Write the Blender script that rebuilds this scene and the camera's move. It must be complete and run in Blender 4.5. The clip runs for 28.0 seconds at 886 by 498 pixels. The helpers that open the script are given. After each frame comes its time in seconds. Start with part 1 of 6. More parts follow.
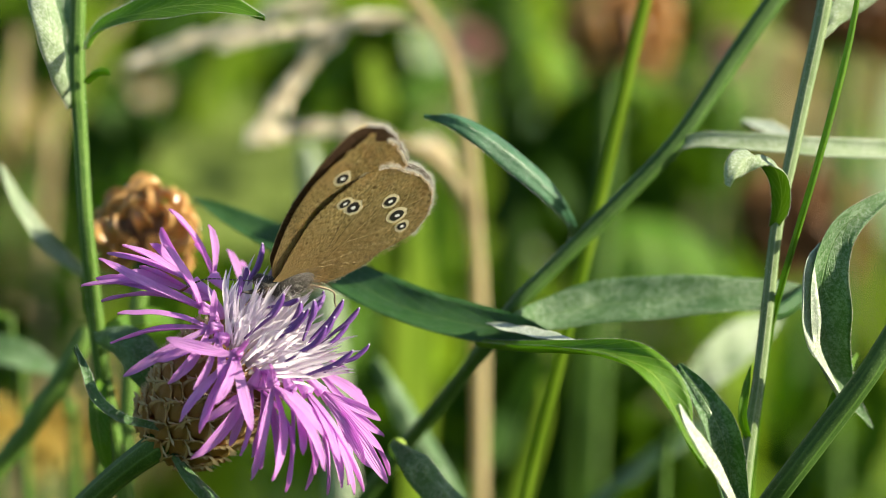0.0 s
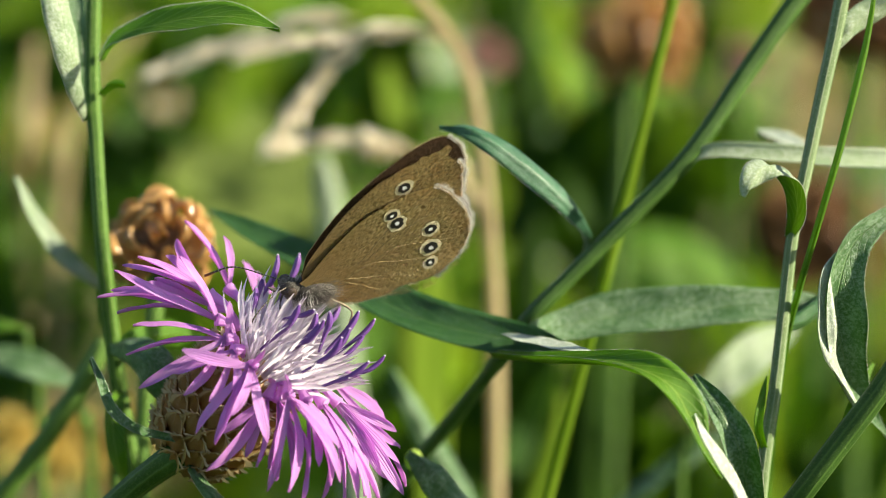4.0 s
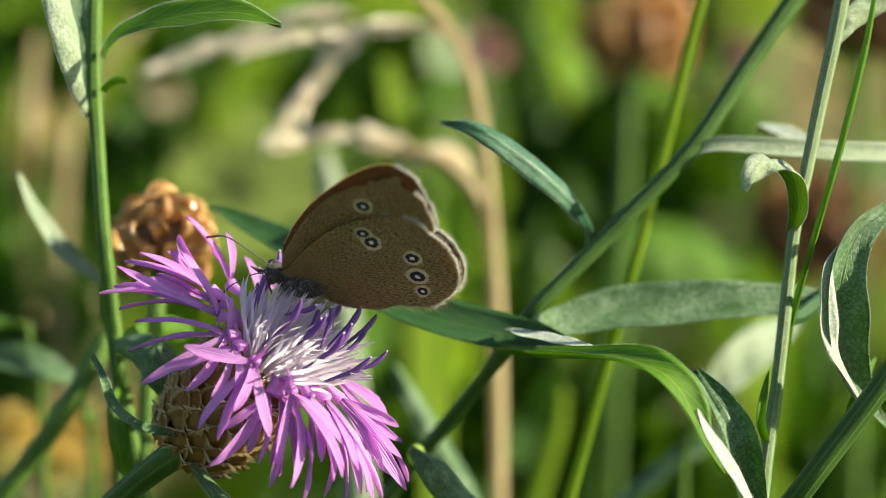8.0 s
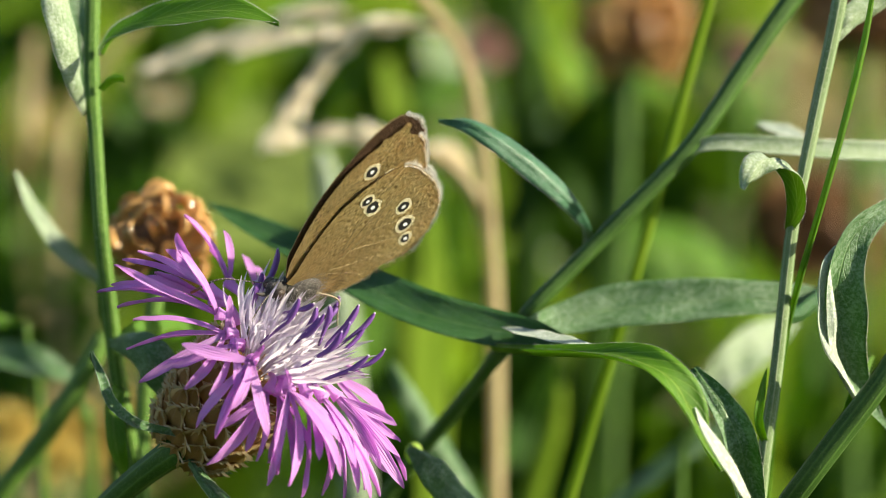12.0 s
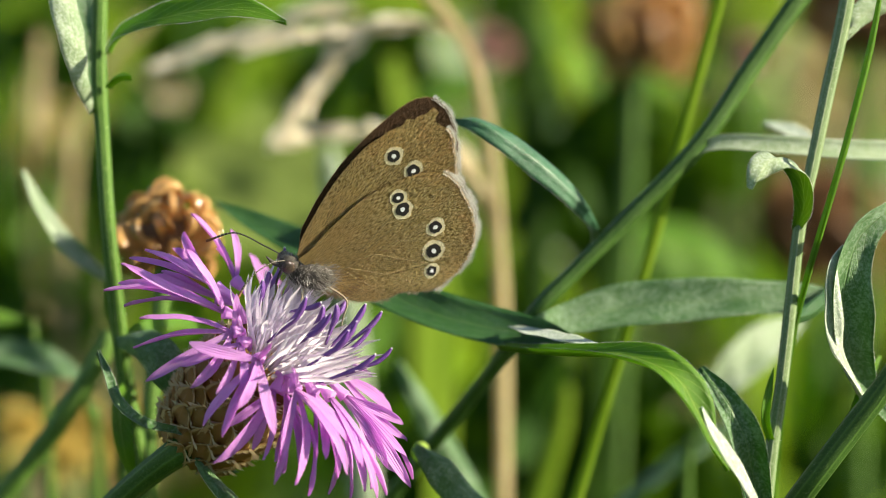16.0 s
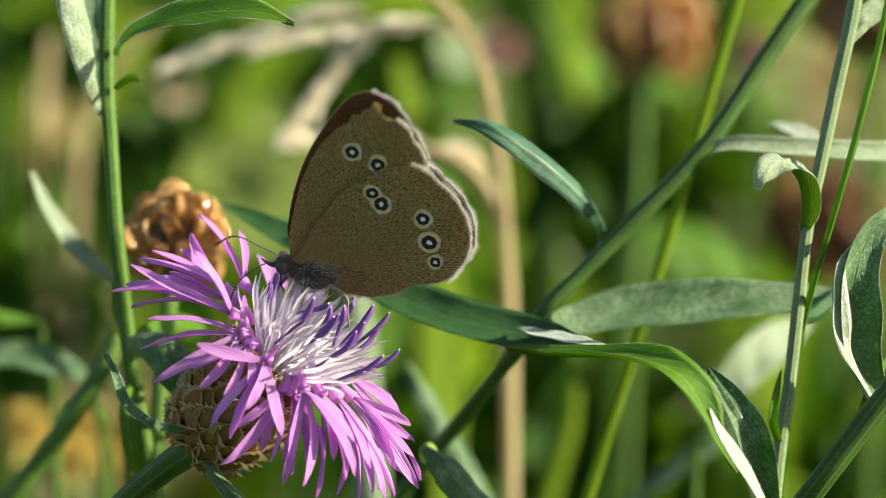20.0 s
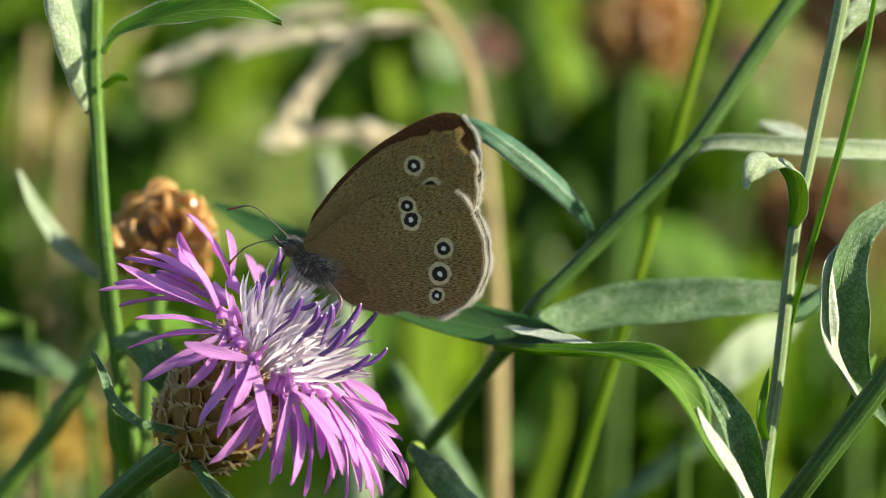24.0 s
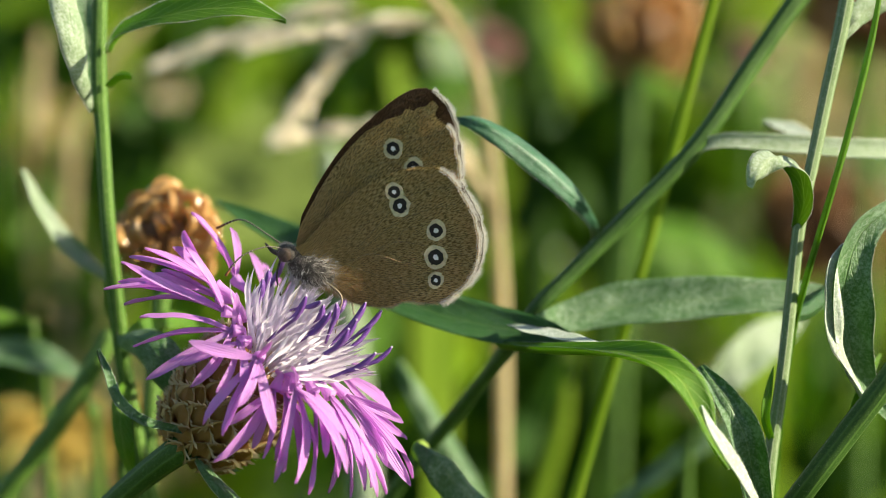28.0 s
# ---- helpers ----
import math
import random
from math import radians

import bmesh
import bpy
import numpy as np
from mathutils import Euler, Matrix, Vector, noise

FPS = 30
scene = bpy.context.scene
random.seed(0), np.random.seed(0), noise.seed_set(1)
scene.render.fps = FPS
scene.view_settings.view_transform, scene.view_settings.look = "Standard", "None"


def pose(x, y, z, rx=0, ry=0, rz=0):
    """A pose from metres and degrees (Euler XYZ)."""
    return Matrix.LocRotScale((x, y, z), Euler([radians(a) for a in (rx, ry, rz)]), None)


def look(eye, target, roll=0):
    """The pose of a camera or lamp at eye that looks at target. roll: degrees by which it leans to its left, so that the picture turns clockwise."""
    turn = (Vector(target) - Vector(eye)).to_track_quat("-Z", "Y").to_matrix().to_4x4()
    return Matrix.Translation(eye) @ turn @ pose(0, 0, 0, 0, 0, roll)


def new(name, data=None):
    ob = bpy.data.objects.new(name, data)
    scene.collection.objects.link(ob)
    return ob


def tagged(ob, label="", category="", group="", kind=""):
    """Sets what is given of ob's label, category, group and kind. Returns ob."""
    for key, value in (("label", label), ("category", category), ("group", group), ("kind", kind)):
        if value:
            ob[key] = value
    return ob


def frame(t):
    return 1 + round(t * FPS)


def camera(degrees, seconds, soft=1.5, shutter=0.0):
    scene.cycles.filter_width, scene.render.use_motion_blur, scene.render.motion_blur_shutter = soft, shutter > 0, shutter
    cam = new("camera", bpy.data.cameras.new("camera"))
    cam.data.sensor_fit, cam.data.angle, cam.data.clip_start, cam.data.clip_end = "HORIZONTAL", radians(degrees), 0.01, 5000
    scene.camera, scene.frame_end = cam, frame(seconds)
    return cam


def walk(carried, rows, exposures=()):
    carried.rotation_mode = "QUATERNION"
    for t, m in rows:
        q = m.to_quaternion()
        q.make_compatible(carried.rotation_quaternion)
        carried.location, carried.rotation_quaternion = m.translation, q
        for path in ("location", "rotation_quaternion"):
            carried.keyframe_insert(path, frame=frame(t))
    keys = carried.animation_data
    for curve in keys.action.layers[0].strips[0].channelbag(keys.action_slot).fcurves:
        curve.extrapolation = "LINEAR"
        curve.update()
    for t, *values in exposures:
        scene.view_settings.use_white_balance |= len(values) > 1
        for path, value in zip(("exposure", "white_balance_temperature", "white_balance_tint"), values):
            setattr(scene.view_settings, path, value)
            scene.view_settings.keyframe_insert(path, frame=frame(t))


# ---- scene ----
cam = camera(18, 28.0, soft=0.55, shutter=0.2)
cam.data.dof.use_dof = True
cam.data.dof.focus_distance = 0.2585
cam.data.dof.aperture_fstop = 13.5
EYE = (0, -0.25483, 0.50417)
walk(cam, [(t, look(EYE, (x, y, z), r)) for t, x, y, z, r in (
    (0, 0.001913, -0.00006, 0.449718, 0.3),
    (0.5, 0.00195, 0.000011, 0.450053, 0.21),
    (1, 0.001507, 0.000059, 0.450276, -0.06),
    (1.5, 0.001179, 0.000108, 0.45051, 0.14),
    (2, 0.001089, 0.000145, 0.450682, -0.04),
    (2.5, 0.000939, 0.000162, 0.450761, -0.04),
    (3, 0.000698, 0.000165, 0.450777, -0.03),
    (3.5, 0.00054, 0.000158, 0.450742, 0.11),
    (5.5, 0.000127, 0.000132, 0.450623, 0),
    (6, 0.000297, 0.000111, 0.450523, -0.05),
    (6.5, 0.000399, 0.000123, 0.450578, -0.11),
    (7, 0.000314, 0.000112, 0.450527, -0.05),
    (7.5, 0.000255, 0.000101, 0.450474, -0.04),
    (8, 0.000306, 0.000059, 0.450279, -0.07),
    (8.5, 0.000202, 0.000026, 0.450121, -0.07),
    (9, 0.000391, 0.000005, 0.450024, -0.06),
    (9.2, 0.000228, 0.000001, 0.450004, -0.06),
    (9.5, -0.000017, -0.000006, 0.449973, -0.06),
    (10, -0.000014, -0.000002, 0.449992, -0.03),
    (10.5, 0.000134, 0.000017, 0.450079, -0.02),
    (11, 0.000138, 0.000033, 0.450155, -0.01),
    (11.5, 0.000622, 0.000037, 0.450172, -0.03),
    (12, 0.0005, 0.000028, 0.450134, -0.04),
    (12.5, 0.000591, 0.000022, 0.450106, -0.07),
    (14.5, 0.000445, 0.000008, 0.450035, -0.08),
    (14.6, 0.000345, 0.000006, 0.450028, -0.06),
    (14.7, 0.000245, 0.000005, 0.450021, -0.04),
    (15, -0.000054, 0, 0.45, 0.01),
    (15.5, -0.000158, 0, 0.450001, -0.01),
    (16, -0.000152, 0.00001, 0.450049, 0.02),
    (16.5, -0.000135, 0, 0.450001, -0.01),
    (17, 0, 0, 0.45, 0),
    (17.5, -0.000007, 0.000007, 0.450034, -0.05),
    (18, 0.000398, 0.000017, 0.450078, 0),
    (18.5, 0.000271, 0.000027, 0.450128, 0.06),
    (19, -0.000022, 0.000044, 0.450207, -0.06),
    (19.5, -0.000583, 0.000035, 0.450163, 0.01),
    (20, -0.000862, 0.000033, 0.450156, -0.02),
    (20.5, -0.000284, 0.000034, 0.450159, 0),
    (21, 0.000665, 0.00002, 0.450094, 0.01),
    (21.5, 0.000362, 0.000052, 0.450244, -0.01),
    (23.5, -0.000125, 0.00003, 0.450143, 0.03),
    (24, 0.000284, 0.000011, 0.450051, 0.01),
    (24.5, -0.000029, 0.000002, 0.45001, 0),
    (25, -0.000001, -0.000001, 0.449994, -0.04),
    (25.5, 0.000062, -0.000017, 0.449922, 0),
    (26, -0.000033, 0, 0.45, 0),
    (26.5, -0.000104, 0.000008, 0.450039, 0.07),
    (27, -0.000054, 0, 0.45, -0.01),
    (27.5, -0.000073, -0.000003, 0.449985, 0.03),
    (28, -0.000145, -0.000017, 0.44992, 0),
)])

# world and sun
world = bpy.data.worlds.new("sky")
scene.world = world
world.use_nodes = True
wt = world.node_tree
sky = wt.nodes.new("ShaderNodeTexSky")
sky.sky_type = "NISHITA"
sky.sun_disc = False
SUN = Vector((0.87, -0.13, 0.46)).normalized()
sky.sun_elevation = math.asin(SUN.z)
sky.sun_rotation = math.atan2(SUN.x, SUN.y)
wt.links.new(sky.outputs[0], wt.nodes["Background"].inputs[0])
wt.nodes["Background"].inputs[1].default_value = 0.090
sun = new("sun", bpy.data.lights.new("sun", "SUN"))
sun.data.energy = 6.2
sun.data.angle = radians(0.53)
sun.data.color = (1.0, 0.90, 0.68)
sun.matrix_world = look(SUN * 2 + Vector((0, 0, 0.5)), (0, 0, 0.5))
scene.view_settings.exposure = 0.82


# ---------------------------------------------------------------- materials
def material(name):
    m = bpy.data.materials.new(name)
    m.use_nodes = True
    return m, m.node_tree, m.node_tree.nodes["Principled BSDF"]


def node(nt, kind, **values):
    n = nt.nodes.new(kind)
    for key, value in values.items():
        n.inputs[key.replace("_", " ")].default_value = value
    return n


def math_node(nt, op, a, b=0.0, clamp=False):
    n = nt.nodes.new("ShaderNodeMath")
    n.operation, n.use_clamp = op, clamp
    for i, v in enumerate((a, b)):
        if isinstance(v, (int, float)):
            n.inputs[i].default_value = v
        else:
            nt.links.new(v, n.inputs[i])
    return n.outputs[0]


def ramp(nt, fac, stops):
    n = nt.nodes.new("ShaderNodeValToRGB")
    els = n.color_ramp.elements
    while len(els) < len(stops):
        els.new(0.5)
    for e, (p, c) in zip(els, stops):
        e.position, e.color = p, (*c, 1)
    nt.links.new(fac, n.inputs[0])
    return n.outputs[0]


def mix(nt, fac, a, b, blend="MIX"):
    n = nt.nodes.new("ShaderNodeMix")
    n.data_type, n.blend_type = "RGBA", blend
    for sock, v in ((n.inputs[0], fac), (n.inputs[6], a), (n.inputs[7], b)):
        if isinstance(v, (int, float)):
            sock.default_value = v
        elif isinstance(v, tuple):
            sock.default_value = (*v, 1)
        else:
            nt.links.new(v, sock)
    return n.outputs[2]


def noise_fac(nt, scale, detail=4.0, rough=0.6, vec=None):
    n = node(nt, "ShaderNodeTexNoise", Scale=scale, Detail=detail, Roughness=rough)
    if vec is None:
        tc = nt.nodes.new("ShaderNodeTexCoord")
        vec = tc.outputs["Object"]
    nt.links.new(vec, n.inputs["Vector"])
    return n.outputs[0]


def bump(nt, bsdf, height, strength, dist):
    b = node(nt, "ShaderNodeBump", Strength=strength, Distance=dist)
    nt.links.new(height, b.inputs["Height"])
    nt.links.new(b.outputs[0], bsdf.inputs["Normal"])
    return b


def translucent(nt, bsdf, colour, share):
    """Let part of the light pass through a thin sheet."""
    tr = nt.nodes.new("ShaderNodeBsdfTranslucent")
    if isinstance(colour, tuple):
        tr.inputs[0].default_value = (*colour, 1)
    else:
        nt.links.new(colour, tr.inputs[0])
    ms = nt.nodes.new("ShaderNodeMixShader")
    ms.inputs[0].default_value = share
    nt.links.new(bsdf.outputs[0], ms.inputs[1])
    nt.links.new(tr.outputs[0], ms.inputs[2])
    nt.links.new(ms.outputs[0], nt.nodes["Material Output"].inputs[0])


def leaf_material(name, dark, light, down, vein, glow, share, rough=0.5, down_amount=0.35, vein_amount=0.5):
    """Leaf blade: mottled green, pale midrib and side veins, woolly white down."""
    m, nt, b = material(name)
    uv = nt.nodes.new("ShaderNodeUVMap").outputs[0]
    sep = nt.nodes.new("ShaderNodeSeparateXYZ")
    nt.links.new(uv, sep.inputs[0])
    base = ramp(nt, noise_fac(nt, 260.0, 5.0), [(0.3, dark), (0.72, light)])
    fine = noise_fac(nt, 3200.0, 4.0, 0.8)
    blotch = noise_fac(nt, 420.0, 3.0, 0.7)
    base = mix(nt, math_node(nt, "MULTIPLY", ramp(nt, math_node(nt, "ADD", math_node(nt, "MULTIPLY", fine, 0.7), math_node(nt, "MULTIPLY", blotch, 0.3)), [(0.47, (0, 0, 0)), (0.58, (1, 1, 1))]), down_amount), base, down)
    side = math_node(nt, "ABSOLUTE", sep.outputs[0])
    rib = ramp(nt, side, [(0.0, (1, 1, 1)), (0.055, (0, 0, 0))])
    sweep = math_node(nt, "SUBTRACT", math_node(nt, "MULTIPLY", sep.outputs[1], 13.0), math_node(nt, "MULTIPLY", side, 2.6))
    saw = math_node(nt, "PINGPONG", sweep, 0.5)
    veins = math_node(nt, "MULTIPLY", ramp(nt, saw, [(0.0, (1, 1, 1)), (0.08, (0, 0, 0))]), 0.7)
    lines = math_node(nt, "MAXIMUM", rib, veins)
    col = mix(nt, math_node(nt, "MULTIPLY", lines, vein_amount), base, vein)
    nt.links.new(col, b.inputs["Base Color"])
    b.inputs["Roughness"].default_value = rough
    b.inputs["Specular IOR Level"].default_value = 0.4
    b.inputs["Sheen Weight"].default_value = 0.10 * down_amount
    b.inputs["Sheen Roughness"].default_value = 0.4
    height = math_node(nt, "ADD", math_node(nt, "MULTIPLY", lines, -0.7), math_node(nt, "ADD", fine, noise_fac(nt, 900.0, 2.0)))
    bump(nt, b, height, 0.55, 0.00025)
    translucent(nt, b, mix(nt, 0.5, col, glow), share)
    return m


def plain_material(name, a, c, scale=400.0, rough=0.6, share=0.0, glow=(0.3, 0.4, 0.05), rel=0.3, dist=0.0002, random_mix=0.0, gloss=0.5):
    m, nt, b = material(name)
    col = ramp(nt, noise_fac(nt, scale, 5.0), [(0.3, a), (0.7, c)])
    if random_mix:
        info = nt.nodes.new("ShaderNodeObjectInfo")
        col = mix(nt, math_node(nt, "MULTIPLY", info.outputs["Random"], random_mix), col, c)
    nt.links.new(col, b.inputs["Base Color"])
    b.inputs["Roughness"].default_value = rough
    b.inputs["Specular IOR Level"].default_value = gloss
    bump(nt, b, noise_fac(nt, scale * 4, 3.0), rel, dist)
    if share:
        translucent(nt, b, glow, share)
    return m


def stem_material(name, a, c, stripe, rough=0.55):
    """Ribbed stalk with pale lines along it and fine speckles."""
    m, nt, b = material(name)
    uv = nt.nodes.new("ShaderNodeUVMap").outputs[0]
    sep = nt.nodes.new("ShaderNodeSeparateXYZ")
    nt.links.new(uv, sep.inputs[0])
    col = ramp(nt, noise_fac(nt, 350.0, 5.0), [(0.3, a), (0.72, c)])
    lines = ramp(nt, math_node(nt, "PINGPONG", math_node(nt, "MULTIPLY", sep.outputs[0], 7.0), 0.5), [(0.32, (0, 0, 0)), (0.5, (1, 1, 1))])
    speck = ramp(nt, noise_fac(nt, 5200.0, 3.0), [(0.54, (0, 0, 0)), (0.68, (1, 1, 1))])
    col = mix(nt, math_node(nt, "MULTIPLY", lines, 0.55), col, stripe)
    col = mix(nt, math_node(nt, "MULTIPLY", speck, 0.5), col, stripe)
    nt.links.new(col, b.inputs["Base Color"])
    b.inputs["Roughness"].default_value = rough
    b.inputs["Specular IOR Level"].default_value = 0.3
    bump(nt, b, math_node(nt, "ADD", lines, speck), 0.4, 0.0002)
    return m


def petal_material(name, a, c, tip, glow, share):
    """Thin silky petal, paler at the foot, faint lengthwise veins."""
    m, nt, b = material(name)
    uv = nt.nodes.new("ShaderNodeUVMap").outputs[0]
    sep = nt.nodes.new("ShaderNodeSeparateXYZ")
    nt.links.new(uv, sep.inputs[0])
    col = mix(nt, sep.outputs[1], a, tip)
    col = mix(nt, noise_fac(nt, 500.0, 4.0), col, c)
    info = nt.nodes.new("ShaderNodeObjectInfo")
    col = mix(nt, math_node(nt, "MULTIPLY", info.outputs["Random"], 0.7), col, c)
    streak = math_node(nt, "PINGPONG", math_node(nt, "MULTIPLY", sep.outputs[0], 2.6), 0.5)
    col = mix(nt, math_node(nt, "MULTIPLY", ramp(nt, streak, [(0.0, (1, 1, 1)), (0.2, (0, 0, 0))]), 0.12), col, tip)
    nt.links.new(col, b.inputs["Base Color"])
    b.inputs["Roughness"].default_value = 0.34
    b.inputs["Specular IOR Level"].default_value = 0.5
    bump(nt, b, math_node(nt, "ADD", math_node(nt, "MULTIPLY", streak, 1.3), noise_fac(nt, 5000.0, 2.0)), 0.8, 0.00016)
    translucent(nt, b, glow, share)
    return m


def bract_material():
    """Papery scale: brown middle, straw-coloured thin edges and tip."""
    m, nt, b = material("bract_tan")
    uv = nt.nodes.new("ShaderNodeUVMap").outputs[0]
    sep = nt.nodes.new("ShaderNodeSeparateXYZ")
    nt.links.new(uv, sep.inputs[0])
    info = nt.nodes.new("ShaderNodeObjectInfo")
    fleck = noise_fac(nt, 900.0, 4.0, 0.7)
    col = ramp(nt, fleck, [(0.3, (0.16, 0.058, 0.014)), (0.7, (0.54, 0.27, 0.065))])
    col = mix(nt, math_node(nt, "MULTIPLY", info.outputs["Random"], 0.45), col, (0.52, 0.33, 0.12))
    edge = math_node(nt, "ADD", math_node(nt, "ABSOLUTE", sep.outputs[0]), math_node(nt, "MULTIPLY", fleck, 0.5))
    col = mix(nt, ramp(nt, edge, [(0.92, (0, 0, 0)), (1.28, (1, 1, 1))]), col, (0.66, 0.48, 0.22))
    nt.links.new(col, b.inputs["Base Color"])
    b.inputs["Roughness"].default_value = 0.42
    bump(nt, b, noise_fac(nt, 2600.0, 3.0), 0.4, 0.0002)
    translucent(nt, b, mix(nt, 0.5, col, (0.7, 0.45, 0.15)), 0.3)
    return m


LEAF_BLUE = leaf_material("leaf_blue_green", (0.030, 0.115, 0.050), (0.060, 0.185, 0.090), (0.42, 0.57, 0.49), (0.08, 0.19, 0.09), (0.14, 0.34, 0.07), 0.22, 0.36, 0.14, 0.1)
# Paler copy of the leaf colours, with sunlight put into the albedo.
LEAF_PAINTED_SUN = leaf_material("leaf_yellow_green_painted_sun", (0.14, 0.22, 0.030), (0.235, 0.31, 0.06), (0.42, 0.48, 0.18), (0.36, 0.44, 0.10), (0.38, 0.52, 0.04), 0.3, 0.65, 0.15, 0.3)
# Downy leaf whitened so that patches of sunlight are painted in.
WOOL_PAINTED_SUN = leaf_material("leaf_wool_painted_sun", (0.30, 0.40, 0.27), (0.50, 0.58, 0.45), (0.80, 0.84, 0.77), (0.60, 0.66, 0.52), (0.4, 0.5, 0.2), 0.15, 0.42, 0.7, 0.3)
LEAF_TOP = leaf_material("leaf_green", (0.022, 0.085, 0.020), (0.050, 0.145, 0.035), (0.24, 0.38, 0.28), (0.17, 0.30, 0.09), (0.22, 0.50, 0.03), 0.32, 0.30, 0.14)
LEAF_DOWN = leaf_material("leaf_grey_green", (0.035, 0.115, 0.030), (0.090, 0.205, 0.062), (0.46, 0.61, 0.42), (0.22, 0.35, 0.13), (0.24, 0.48, 0.03), 0.30, 0.32, 0.42)
LEAF_PALE = leaf_material("leaf_pale_underside", (0.22, 0.33, 0.17), (0.33, 0.43, 0.25), (0.68, 0.75, 0.62), (0.40, 0.50, 0.30), (0.36, 0.52, 0.14), 0.30, 0.42, 0.6)
LEAF_FRESH = leaf_material("leaf_fresh_green", (0.070, 0.205, 0.007), (0.135, 0.31, 0.012), (0.28, 0.40, 0.18), (0.50, 0.66, 0.14), (0.50, 0.78, 0.03), 0.48, 0.42, 0.10, 0.85)
STEM = stem_material("stalk_green", (0.036, 0.105, 0.008), (0.080, 0.170, 0.018), (0.27, 0.41, 0.11))
STEM_GREY = stem_material("stalk_grey_green", (0.028, 0.078, 0.008), (0.050, 0.118, 0.016), (0.12, 0.22, 0.045))
STEM_PALE = stem_material("stalk_pale", (0.11, 0.18, 0.06), (0.19, 0.27, 0.12), (0.38, 0.44, 0.30))
PETAL = petal_material("petal_pink", (0.92, 0.69, 0.95), (0.78, 0.35, 0.86), (0.87, 0.52, 0.91), (0.92, 0.47, 0.95), 0.48)
FLORET = petal_material("floret_white", (0.96, 0.91, 1.0), (0.93, 0.83, 1.0), (0.90, 0.76, 0.97), (0.97, 0.92, 1.0), 0.55)
ANTHER = petal_material("anther_violet", (0.46, 0.28, 0.66), (0.17, 0.06, 0.32), (0.18, 0.06, 0.34), (0.32, 0.12, 0.5), 0.16)
BRACT = bract_material()
BRACT_EDGE = plain_material("bract_fringe", (0.60, 0.51, 0.28), (0.80, 0.72, 0.50), 900.0, 0.7, 0.2, (0.5, 0.4, 0.25))
SEED = plain_material("dried_bract", (0.34, 0.155, 0.035), (0.74, 0.46, 0.18), 300.0, 0.2, 0.2, (0.65, 0.32, 0.07), 0.1, random_mix=0.6, gloss=1.0)
# Very dark green: the shade among the background foliage is put into the colour.
LEAF_PAINTED_SHADE = plain_material("leaf_green_painted_shade", (0.010, 0.036, 0.002), (0.026, 0.075, 0.004), 90.0, 0.6, 0.12, (0.06, 0.16, 0.004), 0.2, gloss=0.1)
SEED_DULL = plain_material("dried_bract_dull", (0.20, 0.085, 0.028), (0.36, 0.19, 0.07), 300.0, 0.6, 0.2, (0.4, 0.2, 0.06))
SEED_DARK = plain_material("dried_core", (0.08, 0.035, 0.012), (0.16, 0.08, 0.03), 500.0, 0.6)
STRAW = plain_material("straw", (0.42, 0.35, 0.18), (0.60, 0.52, 0.30), 250.0, 0.6, 0.4, (0.62, 0.52, 0.26))
STRAW_DULL = plain_material("straw_dull", (0.42, 0.34, 0.17), (0.58, 0.49, 0.27), 250.0, 0.6, 0.4, (0.58, 0.48, 0.22))
STRAW_PALE = plain_material("straw_pale", (0.92, 0.84, 0.64), (0.97, 0.92, 0.78), 250.0, 0.6, 0.45, (0.98, 0.90, 0.70))
GRASS = plain_material("grass_green", (0.014, 0.045, 0.002), (0.036, 0.092, 0.004), 60.0, 0.6, 0.38, (0.10, 0.22, 0.006), 0.2, gloss=0.15)
GRASS_LIGHT = plain_material("grass_light", (0.105, 0.195, 0.008), (0.20, 0.30, 0.025), 60.0, 0.6, 0.42, (0.30, 0.45, 0.012), 0.2, gloss=0.1)
BLOSSOM = plain_material("blossom_yellow", (0.66, 0.47, 0.09), (0.82, 0.68, 0.20), 300.0, 0.6, 0.3, (0.6, 0.45, 0.08))
CLOVER = plain_material("clover_pink", (0.42, 0.22, 0.20), (0.60, 0.36, 0.30), 300.0, 0.6, 0.2, (0.6, 0.3, 0.3))


# ---------------------------------------------------------------- mesh helpers
def mesh_from(name, verts, faces, uvs=None, slots=None, smooth=True):
    me = bpy.data.meshes.new(name)
    me.from_pydata([tuple(v) for v in verts], [], faces)
    if uvs is not None:
        layer = me.uv_layers.new(name="UVMap")
        flat = np.empty(len(me.loops), dtype=np.int32)
        me.loops.foreach_get("vertex_index", flat)
        layer.data.foreach_set("uv", np.asarray(uvs, dtype=np.float32)[flat].ravel())
    if slots is not None:
        me.polygons.foreach_set("material_index", np.asarray(slots, dtype=np.int32))
    if smooth:
        me.polygons.foreach_set("use_smooth", np.ones(len(me.polygons), dtype=bool))
    me.update()
    return me


def part(name, me, mats, parent=None, label="", m=None):
    """One mesh object; mats is a material or several for the mesh's slots."""
    if not me.materials:
        for x in (mats if isinstance(mats, (list, tuple)) else [mats]):
            me.materials.append(x)
    ob = new(name, me)
    if parent is not None:
        ob.parent = parent
    if m is not None:
        ob.matrix_basis = m
    if label:
        ob["label"] = label
    return ob


def thing(name, place, label, category, group="", kind=""):
    ob = new(name)
    ob.empty_display_size = 0.005
    ob.location = place
    return tagged(ob, label, category, group, kind)


